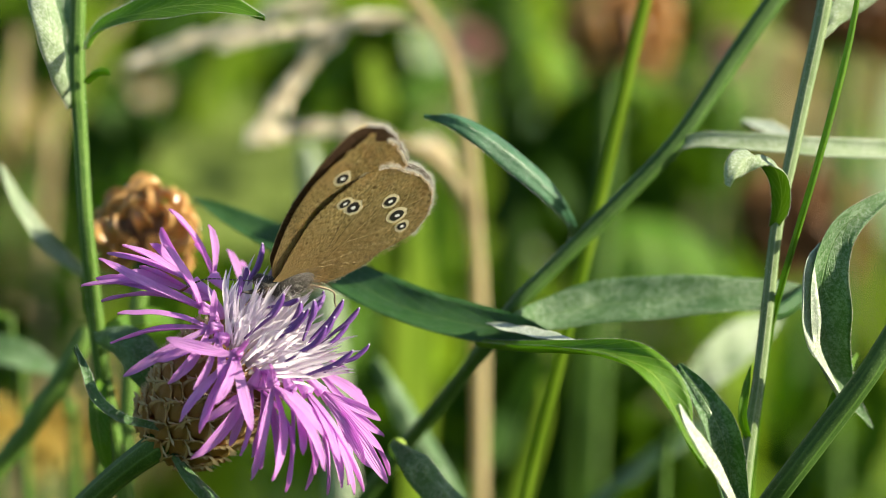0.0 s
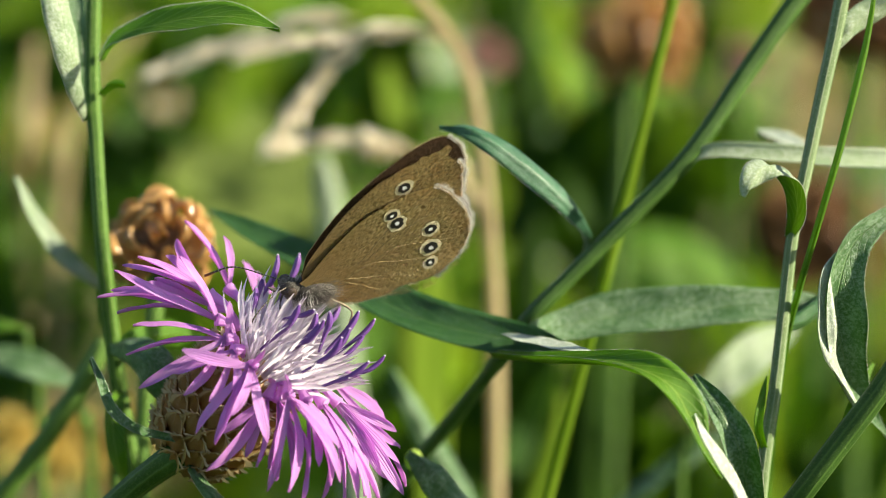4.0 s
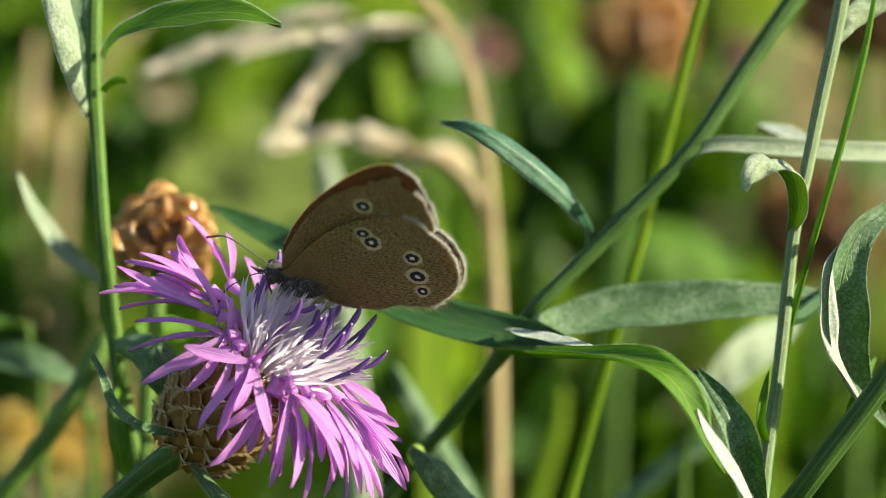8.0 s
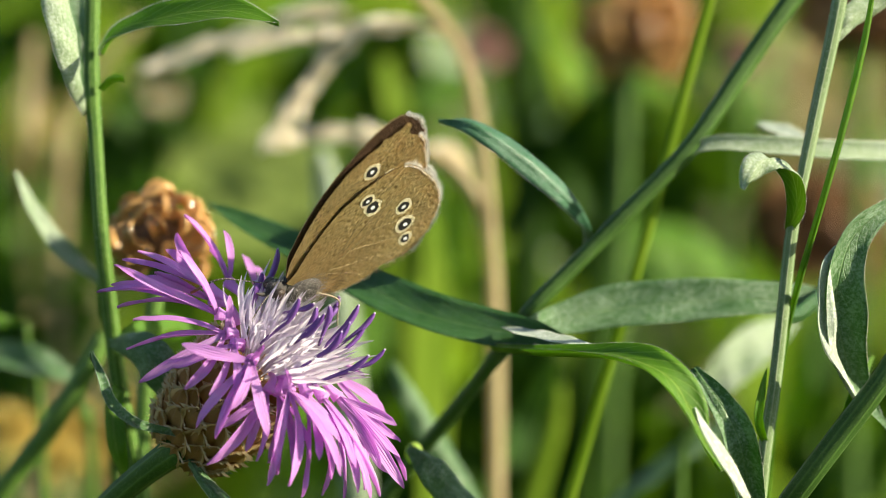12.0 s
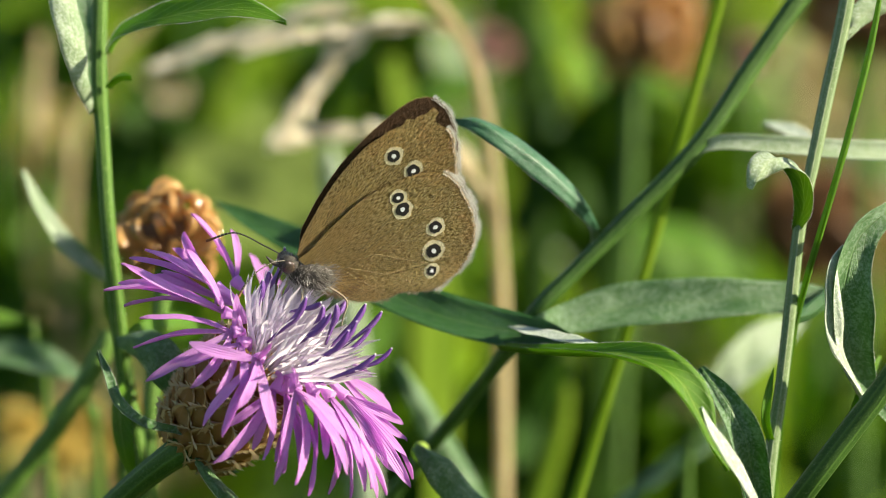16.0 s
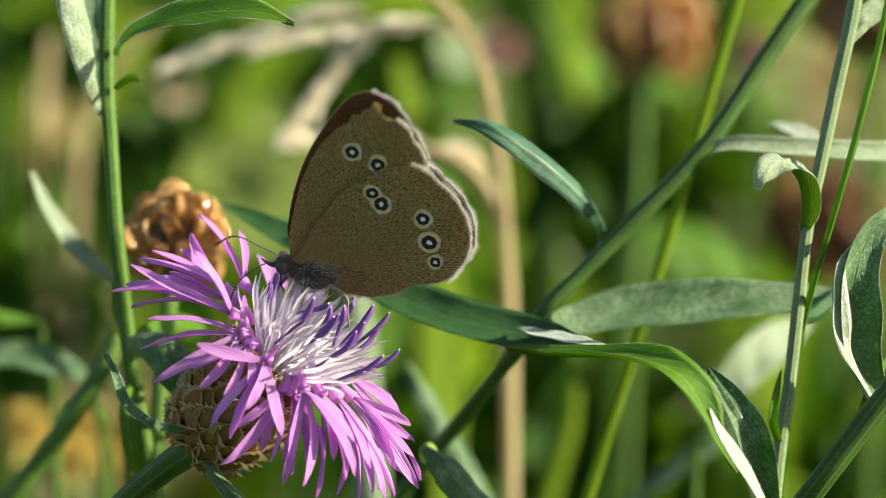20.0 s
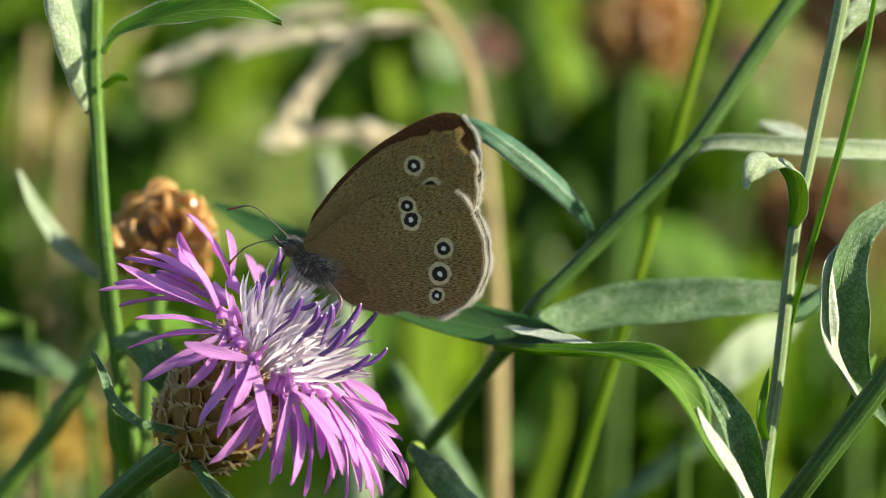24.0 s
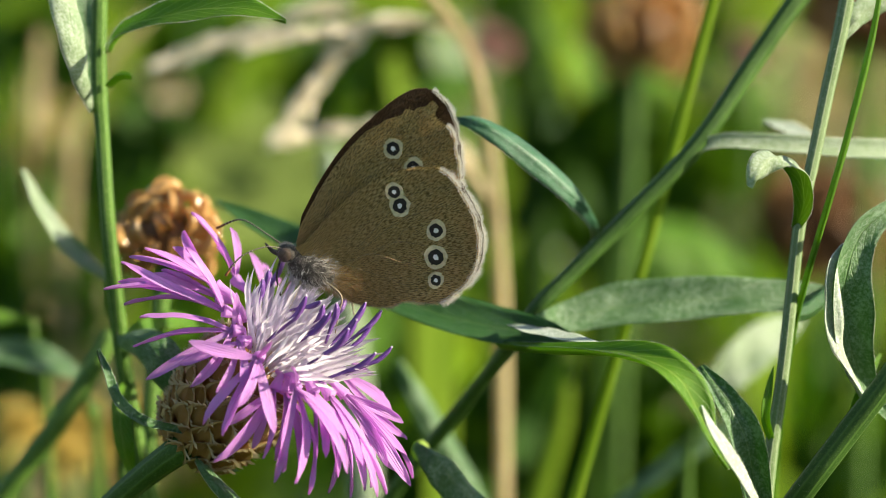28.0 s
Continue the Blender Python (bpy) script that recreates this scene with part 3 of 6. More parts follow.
    stalk_hairs(t, line, [0.00072, 0.00074, 0.00078, 0.0007, 0.00072, 0.00076, 0.0008, 0.00085, 0.0009], 1700, 8)


# the dried head behind the flower
def dried_head(place, axis, radius, label, seed, foot=None, mat=None, cup=26):
    t = thing("dried_seed_head", place, label, "seed head", "dried seed heads")
    rng = np.random.default_rng(seed)
    ax = unit(np.array(axis, float))
    e1 = unit(np.cross(ax, (0.3, 0.9, 0.2)))
    e2 = np.cross(ax, e1)
    core, faces = [], []
    for i in range(9):
        th = math.pi * i / 8
        for k in range(14):
            a = 2 * math.pi * k / 14
            core.append(radius * 0.78 * (math.sin(th) * (math.cos(a) * e1 + math.sin(a) * e2) + 1.05 * math.cos(th) * ax))
    for i in range(8):
        for k in range(14):
            a, b = i * 14 + k, i * 14 + (k + 1) % 14
            faces.append((a, b, b + 14, a + 14))
    part("core", mesh_from("core", core, faces), SEED_DARK, t)
    scale = blade_mesh("dried_bract", [(-0.1, 0, -0.15), (0.1, 0, 0.2), (0.35, 0, 0.38), (0.6, 0, 0.28), (0.74, 0, -0.02)], [0.6, 1.0, 1.15, 1.0, 0.5], (0, 1, 0), fold=-16, curl=-42, wave=0.12, n=11, cols=8, thick=0.12)
    golden = math.pi * (3 - math.sqrt(5))
    count = cup
    for i in range(count):
        z = 1 - 1.75 * (i + 0.5) / count
        a = golden * i
        r = math.sqrt(max(0, 1 - z * z))
        out = r * (math.cos(a) * e1 + math.sin(a) * e2) + z * ax
        along = unit(ax - out * np.dot(ax, out) + 1e-4 * e1) * 0.9 + out * rng.uniform(0.0, 0.55) + 0.4 * rng.normal(0, 1, 3)
        x = unit(along)
        y = unit(np.cross(out, x))
        zz = np.cross(x, y)
        s = radius * rng.uniform(0.6, 0.8)
        m = Matrix(((*[x[0] * s, y[0] * s, zz[0] * s], out[0] * radius * 0.8), (*[x[1] * s, y[1] * s, zz[1] * s], out[1] * radius * 0.8), (*[x[2] * s, y[2] * s, zz[2] * s], out[2] * radius * 0.8), (0, 0, 0, 1)))
        part("dried_bract", scale, mat or SEED, t, m=m)
    if foot is not None:
        pts = rooted([tuple(np.array(place) - ax * radius * 0.6), *foot])
        part("stem", tube_mesh("stem", pts, [0.0009] * len(pts), 8, 20, local=place), STEM, t)
    return t


# the pink knapweed flower
def build_flower():
    C = np.array((-0.01530, -0.00291, 0.44178))
    AX = unit(np.array((0.61, -0.20, 0.76)))
    e1 = unit(np.cross(AX, (0, 1, 0)))
    if e1[0] > 0:
        e1 = -e1
    e2 = unit(np.cross(AX, e1))
    if e2[1] > 0:
        e2 = -e2
    rng = np.random.default_rng(11)
    t = thing("knapweed_flower", tuple(C), "pink-purple knapweed flower head with white centre and tan scaly base", "flower")

    def frame_of(x, out, s, place):
        x = unit(x)
        y = unit(np.cross(out, x))
        z = np.cross(x, y)
        return Matrix(((x[0] * s, y[0] * s, z[0] * s, place[0]), (x[1] * s, y[1] * s, z[1] * s, place[1]), (x[2] * s, y[2] * s, z[2] * s, place[2]), (0, 0, 0, 1)))

    # egg-shaped base with overlapping scales
    H, R = 0.0146, 0.0046

    def girth(v):
        return R * (math.sin(math.pi * (0.16 + 0.62 * v)) ** 0.75)
    verts, faces = [], []
    for i in range(14):
        v = i / 13
        for k in range(20):
            a = 2 * math.pi * k / 20
            verts.append(AX * (-H + (H - 0.0026) * v) + 0.93 * girth(v) * (math.cos(a) * e1 + math.sin(a) * e2))
    for i in range(13):
        for k in range(20):
            a, b = i * 20 + k, i * 20 + (k + 1) % 20
            faces.append((a, b, b + 20, a + 20))
    faces += [tuple(range(20)), tuple(range(260, 280))]
    part("flower_base", mesh_from("flower_base", verts, faces), BRACT, t)
    scale = blade_mesh("bract", [(0, 0, 0), (0.35, 0, 0.10), (0.7, 0, 0.12), (1.0, 0, 0.16)], [0.9, 1.0, 0.74, 0.12], (0, 1, 0), fold=-14, curl=-6, n=8, cols=6, thick=0.08)
    roots, ways, lens = [], [], []
    for k in range(24):
        u = k / 23 * 2 - 1
        roots.append(np.array((0.58 + 0.42 * (1 - abs(u)), u * 0.42, 0.19)))
        ways.append(unit(np.array((0.8, u * 0.9, 0.45 + 0.3 * rng.random()))))
        lens.append(rng.uniform(0.14, 0.36))
    comb = hair_mesh("bract_fringe", roots, ways, lens, 0.03)
    for row in range(8):
        v = 0.02 + row / 8 * 0.80
        n = 13 if row else 10
        for k in range(n):
            a = 2 * math.pi * (k + 0.5 * (row % 2)) / n + rng.normal(0, 0.05)
            out = math.cos(a) * e1 + math.sin(a) * e2
            grow = (girth(min(1, v + 0.1)) - girth(v)) / (0.1 * H)
            x = AX + out * (grow + rng.uniform(0.10, 0.30))
            m = frame_of(x, out, 0.0030 * rng.uniform(0.85, 1.15), AX * (-H + H * v) + out * girth(v) * 0.95)
            b = part("bract", scale, BRACT, t, m=m)
            part("bract_fringe", comb, BRACT_EDGE, b)

    # ray florets: a slender tube and four or five long pointed lobes
    def mm(p):
        return (p[0] * RIGHT + p[1] * UP + p[2] * NEAR) / 1000

    def floret(fork, *tips):
        f = mm(fork)
        flat = f - AX * np.dot(f, AX)
        start = unit(flat) * 0.0036 - AX * 0.0010
        neck = (start + f) / 2 + AX * 0.0007
        part("floret_tube", tube_mesh("floret_tube", [start, neck, f - unit(f - neck) * 0.0006, f], [0.00024, 0.00030, 0.00052, 0.00066], 8, 10), PETAL, t)
        for p in tips:
            tip = mm(p)
            d = tip - f
            L = np.linalg.norm(d)
            out = unit(0.62 * AX + 0.5 * NEAR + 0.4 * np.array(SUN) + 0.45 * rng.normal(0, 1, 3))
            out = unit(out - unit(d) * np.dot(out, unit(d)))
            side = np.cross(unit(d), out)
            bow, sway = L * rng.uniform(0.02, 0.10), L * rng.normal(0, 0.035)
            pts = [f, f + d * 0.28 + out * bow * 0.8 + side * sway * 0.6, f + d * 0.58 + out * bow + side * sway, f + d * 0.84 + out * bow * 0.5 + side * sway * 0.6, f + d * 0.96 + out * bow * 0.15, tip]
            w = rng.uniform(0.00096, 0.00128) * min(1.0, L / 0.0065)
            side = unit(side + rng.normal(0, 0.35) * out)
            me = blade_mesh("petal", pts, [w * 0.42, w * 0.78, w * 1.05, w * 0.82, w * 0.34, 0.00004], side, unit(side + rng.normal(0, 0.35) * out), fold=rng.uniform(8, 26), curl=rng.uniform(-4, 12), wave=0.16, n=22, cols=8, thick=0.00007, seed=int(rng.integers(999)))
            part("petal", me, PETAL, t)

    floret((-4.1, 1.1, 3.5), (-13.3, -0.3, 3.0), (-12.6, 2.4, 3.5), (-12.0, -3.4, 4.0), (-7.8, -4.0, 5.0), (-3.7, 4.6, 4.0))
    floret((-5.0, 2.9, 2.5), (-8.3, 8.7, 4.0), (-14.3, 3.5, 1.5), (-14.4, 7.4, 2.6), (-16.2, 4.9, 1.1), (-15.0, 5.5, 0.1))
    floret((-6.0, 5.2, -1.0), (-12.5, 8.7, 0.0), (-14.0, 7.9, -0.4), (-12.2, 8.5, -4.0), (-9.3, 10.3, -4.0))
    floret((-4.4, 5.7, -4.0), (-8.6, 12.1, -5.0), (-4.9, 10.6, -5.0), (-6.3, 8.8, -6.0))
    floret((-1.7, -1.4, 5.0), (-7.9, 0.2, 6.0), (-6.6, -7.3, 6.5), (-3.3, -5.7, 7.5), (-4.8, -8.3, 7.0), (0.0, -8.1, 7.5), (-0.3, 0.2, 7.0))
    floret((-0.2, -4.3, 4.0), (-5.6, -10.8, 6.0), (-4.7, -7.5, 5.0), (-1.1, -10.5, 5.5), (-2.2, -9.7, 4.0))
    floret((1.8, -4.0, 5.5), (-0.1, -12.6, 6.5), (0.7, -11.7, 6.0), (1.9, -12.6, 7.5), (6.5, -8.6, 7.5), (6.6, -11.7, 7.0), (1.6, -2.0, 7.0))
    floret((4.9, -4.9, 3.5), (10.1, -13.7, 5.0), (4.8, -13.7, 4.5), (6.8, -14.1, 4.5), (7.9, -11.1, 6.0), (9.2, -14.2, 3.0))
    floret((6.1, -5.0, -0.0), (12.2, -13.3, 1.9), (11.8, -10.5, 1.0), (10.1, -11.4, 3.0), (11.5, -7.6, -1.0))
    floret((5.5, -3.1, -3.0), (10.4, -6.6, -3.0), (9.6, -5.3, -6.0), (7.9, -2.6, -4.0), (11.8, -9.3, -3.0))
    floret((4.5, -1.9, -7.0), (8.3, -3.5, -10.0), (7.1, -2.1, -11.0), (6.6, -5.3, -10.0))
    floret((1.2, 2.4, -8.0), (3.7, 2.3, -13.0), (2.1, 3.9, -13.0), (4.8, 0.1, -13.0))
    floret((-1.9, 4.5, -7.0), (-2.2, 7.2, -11.0), (-0.6, 5.6, -12.0), (-3.4, 8.3, -9.0))
    floret((0.8, -4.6, 4.0), (2.2, -11.4, 5.5), (3.8, -10.3, 6.5), (-0.1, -10.7, 5.0))
    floret((3.4, -4.5, 4.5), (3.0, -13.8, 5.0), (5.7, -12.1, 6.0), (4.6, -10.3, 6.5), (8.1, -13.4, 5.0))
    floret((6.9, -5.9, -1.5), (10.8, -12.2, -1.0), (9.5, -9.4, 1.0), (8.6, -13.5, 1.0), (12.4, -12.8, -2.0))
    floret((-3.3, 0.1, 4.5), (-8.9, -2.0, 5.0), (-5.4, -4.5, 6.0), (-3.1, -3.9, 6.5))
    floret((-5.9, 4.1, -2.5), (-11.2, 6.7, -2.5), (-13.5, 5.7, -2.0), (-10.2, 8.8, -3.0))

    # pale inner florets
    strips = []
    for k in range(5):
        b = (0.0006, 0.001, 0.0003, -0.0004, 0.0013)[k]
        L = (0.0074, 0.0064, 0.0080, 0.0069, 0.0058)[k]
        strips.append(blade_mesh("inner_floret", [(0, 0, 0), (L * 0.4, 0, b * 0.3), (L * 0.75, 0.0003, b * 0.7), (L, 0.0002, b * 1.5)], [0.00024, 0.00036, 0.00040, 0.00003], (0, 1, 0), fold=14, n=8, cols=4, thick=0.00008, sheet=True, seed=20 + k))
    for i in range(250):
        a = rng.uniform(0, 6.283)
        rad = math.sqrt(rng.random())
        out = math.cos(a) * e1 + math.sin(a) * e2
        d = AX * math.cos(rad * 0.80) + out * math.sin(rad * 0.80) + 0.08 * rng.normal(0, 1, 3) + np.array((0.12, -0.02, 0.0))
        m = frame_of(d, unit(0.8 * np.array(SUN) + 0.7 * NEAR + 0.3 * rng.normal(0, 1, 3)), rng.uniform(0.8, 1.15), out * rad * 0.0030 - AX * 0.0026 + RIGHT * 0.0009)
        part("inner_floret", strips[int(rng.integers(5))], FLORET, t, m=m)

    # dark violet anther tubes, curved, tipped with pale pollen
    def anther(root, tip):
        a, b = mm(root), mm(tip)
        d = b - a
        L = np.linalg.norm(d)
        out = unit(np.cross(d, NEAR))
        if np.dot(out, UP) < 0:
            out = -out
        k = -L * rng.uniform(0.05, 0.13)
        r = rng.uniform(0.85, 1.15)
        pts = [a - unit(d) * 0.0015, a + d * 0.2 + out * k * 0.6, a + d * 0.5 + out * k, a + d * 0.82 + out * k * 0.6, b]
        h = part("anther", tube_mesh("anther", pts, [0.00010 * r, 0.00019 * r, 0.00026 * r, 0.00024 * r, 0.00010 * r], 8, 20, 0.10), ANTHER, t)
        part("pollen_tip", ball_mesh("pollen_tip", tuple(b), (0.00011, 0.00010, 0.00012), n=6), FLORET, h)

    anther((-0.1, 1.1, 3.0), (2.7, 4.3, 5.0))
    anther((2.0, 3.2, 2.0), (4.0, 3.8, 4.0))
    anther((1.5, 0.0, 3.5), (5.0, 2.9, 5.5))
    anther((1.8, 0.2, 3.0), (4.5, 2.6, 4.5))
    anther((4.7, 1.2, 2.0), (5.4, 3.6, 3.0))
    anther((5.4, 0.5, 1.0), (8.0, 3.6, 1.5))
    anther((6.9, 0.5, -2.0), (9.4, 2.8, -2.0))
    anther((3.9, -1.4, 4.0), (7.3, 2.1, 5.0))
    anther((3.7, -1.2, 4.5), (6.6, 1.3, 6.0))
    anther((5.1, -2.9, 4.0), (9.0, -0.9, 5.0))
    anther((7.5, -2.3, 1.0), (10.4, -0.5, 1.0))
    anther((-1.9, 3.9, -1.0), (-1.0, 6.6, 0.0))
    anther((-2.2, 3.3, 0.0), (-1.5, 5.8, 1.0))
    anther((-1.7, 4.6, -3.0), (0.3, 8.8, -3.0))
    anther((0.6, 5.4, -5.0), (2.2, 8.9, -5.0))
    anther((4.7, 2.0, -3.0), (6.0, 4.3, -4.0))
    anther((2.7, 1.0, -0.0), (4.1, 3.4, 1.0))
    anther((5.8, -1.1, -1.0), (8.5, 1.5, -2.0))

    stalk("stem", t, [tuple(C - AX * H * 0.96), (-0.02425, -0.00286, 0.43176), (-0.02779, -0.00143, 0.42886), (-0.03171, 0.00079, 0.42484)], [0.0019, 0.0015, 0.00125, 0.0012], STEM_GREY, 0.05, label="dark green ribbed stem under the flower")
    leaf(t, [(-0.02326, -0.00358, 0.43317), (-0.02528, -0.00542, 0.43412), (-0.02793, -0.00719, 0.43542), (-0.03001, -0.00681, 0.4372), (-0.03111, -0.0053, 0.43948), (-0.03202, -0.0039, 0.44127)], [0.0010, 0.0008, 0.0011, 0.0012, 0.0009, 0.0002], None, mats=(LEAF_DOWN, LEAF_DOWN), fold=26, wave=0.08, seed=31, hairs=400, label="small curled leaf with pale hairy edge")
    leaf(t, [(-0.02311, -0.00406, 0.4309), (-0.02181, -0.00538, 0.42949), (-0.02032, -0.00667, 0.42824), (-0.01875, -0.00699, 0.42671)], [0.0008, 0.0013, 0.0015, 0.0014], RIGHT + 0.6 * UP, mats=(LEAF_TOP, LEAF_DOWN), fold=30, seed=32, hairs=300)
    leaf(t, [(-0.02282, -0.00297, 0.43124), (-0.02098, -0.00137, 0.42912), (-0.01945, -0.00047, 0.42857)], [0.0006, 0.0010, 0.0001], UP, mats=(LEAF_DOWN, LEAF_DOWN), fold=20, seed=33)
    return t


# the slanting stalk with broad leaves
def build_slanting_stalk():
    line = [(0.03822, 0.02128, 0.47513), (0.03419, 0.01918, 0.47013), (0.03020, 0.01702, 0.46484), (0.02485, 0.01441, 0.45743), (0.01878, 0.01308, 0.45123), (0.01244, 0.01174, 0.44503), (0.00870, 0.01093, 0.44125), (0.00535, 0.01383, 0.43568), (0.00118, 0.01754, 0.42915), (-0.00256, 0.02044, 0.42362), (-0.00669, 0.02318, 0.41728)]
    t = thing("knapweed_stalk", foot_of(line), "slanting grey-green knapweed stalk with long downy leaves", "plant")
    stalk("stem", t, line, [0.00108, 0.001, 0.00093, 0.00088, 0.00084, 0.0008, 0.00076, 0.00074, 0.00076, 0.00078, 0.0008], STEM_GREY, 0.05, n=60)
    leaf(t, [(0.01477, 0.01875, 0.44671), (0.01454, 0.01270, 0.44951), (0.01345, 0.01111, 0.45167), (0.01128, 0.00958, 0.45414), (0.00853, 0.00907, 0.45660), (0.00565, 0.00901, 0.45880), (0.00295, 0.00932, 0.46028), (0.00013, 0.00986, 0.46047)], [0.0005, 0.0008, 0.0017, 0.0024, 0.0026, 0.0024, 0.0017, 0.0001], -RIGHT * 0.6 + -UP + 0.45 * NEAR, -UP + 0.7 * NEAR, mats=(LEAF_BLUE, LEAF_BLUE), fold=8, wave=0.05, seed=41, hairs=700, label="blue-green leaf with whitish bloom, tip curled over")
    leaf(t, [(0.02383, 0.01500, 0.45537), (0.02535, 0.01384, 0.45714), (0.02833, 0.01344, 0.45760), (0.03382, 0.01338, 0.45723), (0.03946, 0.01430, 0.45667), (0.04770, 0.01722, 0.45582)], [0.0012, 0.0015, 0.0020, 0.0024, 0.0026, 0.0026], -UP + 0.5 * NEAR, mats=(LEAF_PALE, LEAF_TOP), fold=34, wave=0.04, seed=42, hairs=600, label="long narrow leaf with pale underside showing")
    leaf(t, [(0.01464, 0.00197, 0.44002), (0.01228, 0.00402, 0.44006), (0.00944, 0.00612, 0.44032), (0.00523, 0.00721, 0.44062), (-0.00022, 0.00845, 0.44167), (-0.00518, 0.01083, 0.44325), (-0.01024, 0.01434, 0.4453), (-0.01598, 0.01785, 0.44741), (-0.02006, 0.02022, 0.44895), (-0.02317, 0.02252, 0.45012)], [0.0002, 0.0014, 0.0028, 0.0042, 0.0046, 0.0046, 0.0042, 0.0034, 0.0022, 0.0002], UP - 0.35 * NEAR, (0.38, 0.70, 0.3), mats=(LEAF_TOP, LEAF_DOWN), fold=18, wave=0.07, n=40, seed=43, label="long dark green leaf with shiny downy face")
    # Separate white blade laid over the long leaf as its patch of sunlight.
    leaf(t, [(0.00638, 0.00610, 0.44117), (0.00806, 0.00434, 0.44104), (0.01067, 0.00230, 0.44099), (0.01275, 0.00106, 0.44091), (0.01475, 0.00060, 0.44065)], [0.0012, 0.0025, 0.0024, 0.0016, 0.0002], None, face=unit(np.array((0.62, -0.45, 0.64))), mats=(WOOL_PAINTED_SUN, WOOL_PAINTED_SUN), thick=0.00006, fold=10, seed=44, label="white blade added for a sun patch on the woolly leaf")
    leaf(t, [(0.0088, 0.00826, 0.44076), (0.01189, 0.01032, 0.44083), (0.01691, 0.01152, 0.44168), (0.02299, 0.01164, 0.44222), (0.02962, 0.01172, 0.44259), (0.03694, 0.01267, 0.44226), (0.04167, 0.01427, 0.44017)], [0.0016, 0.0034, 0.0047, 0.0048, 0.0040, 0.0028, 0.0005], None, mats=(LEAF_DOWN, LEAF_DOWN), fold=16, wave=0.06, n=36, seed=45, label="broad grey-green downy leaf with curled green edge")
    leaf(t, [(0.00519, 0.00592, 0.43937), (0.00882, 0.00100, 0.44021), (0.01335, -0.00388, 0.44122), (0.01681, -0.00687, 0.44155), (0.01954, -0.00910, 0.44111), (0.02160, -0.01043, 0.43961), (0.02293, -0.01091, 0.43732), (0.02407, -0.01125, 0.43477), (0.02580, -0.01142, 0.43201)], [0.0008, 0.0012, 0.0018, 0.0032, 0.0040, 0.0040, 0.0032, 0.0014, 0.0004], None, mats=(LEAF_FRESH, LEAF_FRESH), fold=20, curl=8, wave=0.06, n=40, seed=46, hairs=500, label="arching leaf glowing green in the sun")
    leaf(t, [(0.02340, -0.00622, 0.44016), (0.02558, -0.00782, 0.43738), (0.02733, -0.00846, 0.43435), (0.02833, -0.00723, 0.43050), (0.02955, -0.00538, 0.42475)], [0.0010, 0.0030, 0.0039, 0.0036, 0.0026], RIGHT - 0.15 * NEAR, mats=(LEAF_TOP, LEAF_DOWN), fold=-38, wave=0.06, n=30, seed=47, hairs=400, label="dark folded leaf half")
    # Narrow extra strip; its white colour paints the sunlit edge of the folded leaf.
    leaf(t, [(0.02315, -0.01177, 0.43808), (0.02395, -0.01275, 0.43635), (0.02525, -0.01338, 0.43433), (0.02657, -0.01281, 0.43216), (0.02800, -0.01194, 0.42951), (0.02946, -0.01060, 0.42614)], [0.0001, 0.0009, 0.0015, 0.0013, 0.0009, 0.0004], None, mats=(WOOL_PAINTED_SUN, WOOL_PAINTED_SUN), fold=10, wave=0.05, seed=48, hairs=300, label="turned-up leaf edge, painted silvery for sunlight")


    stalk_hairs(t, line, [0.00108, 0.001, 0.00093, 0.00088, 0.00084, 0.0008, 0.00076, 0.00074, 0.00076, 0.00078, 0.0008], 1500, 9)
    part("bud", ball_mesh("bud", tuple(np.array((-0.00231, 0.00763, 0.42817)) - np.array(t.location)), (0.0009, 0.0009, 0.0011), n=8), LEAF_FRESH, t, "small round green bud")


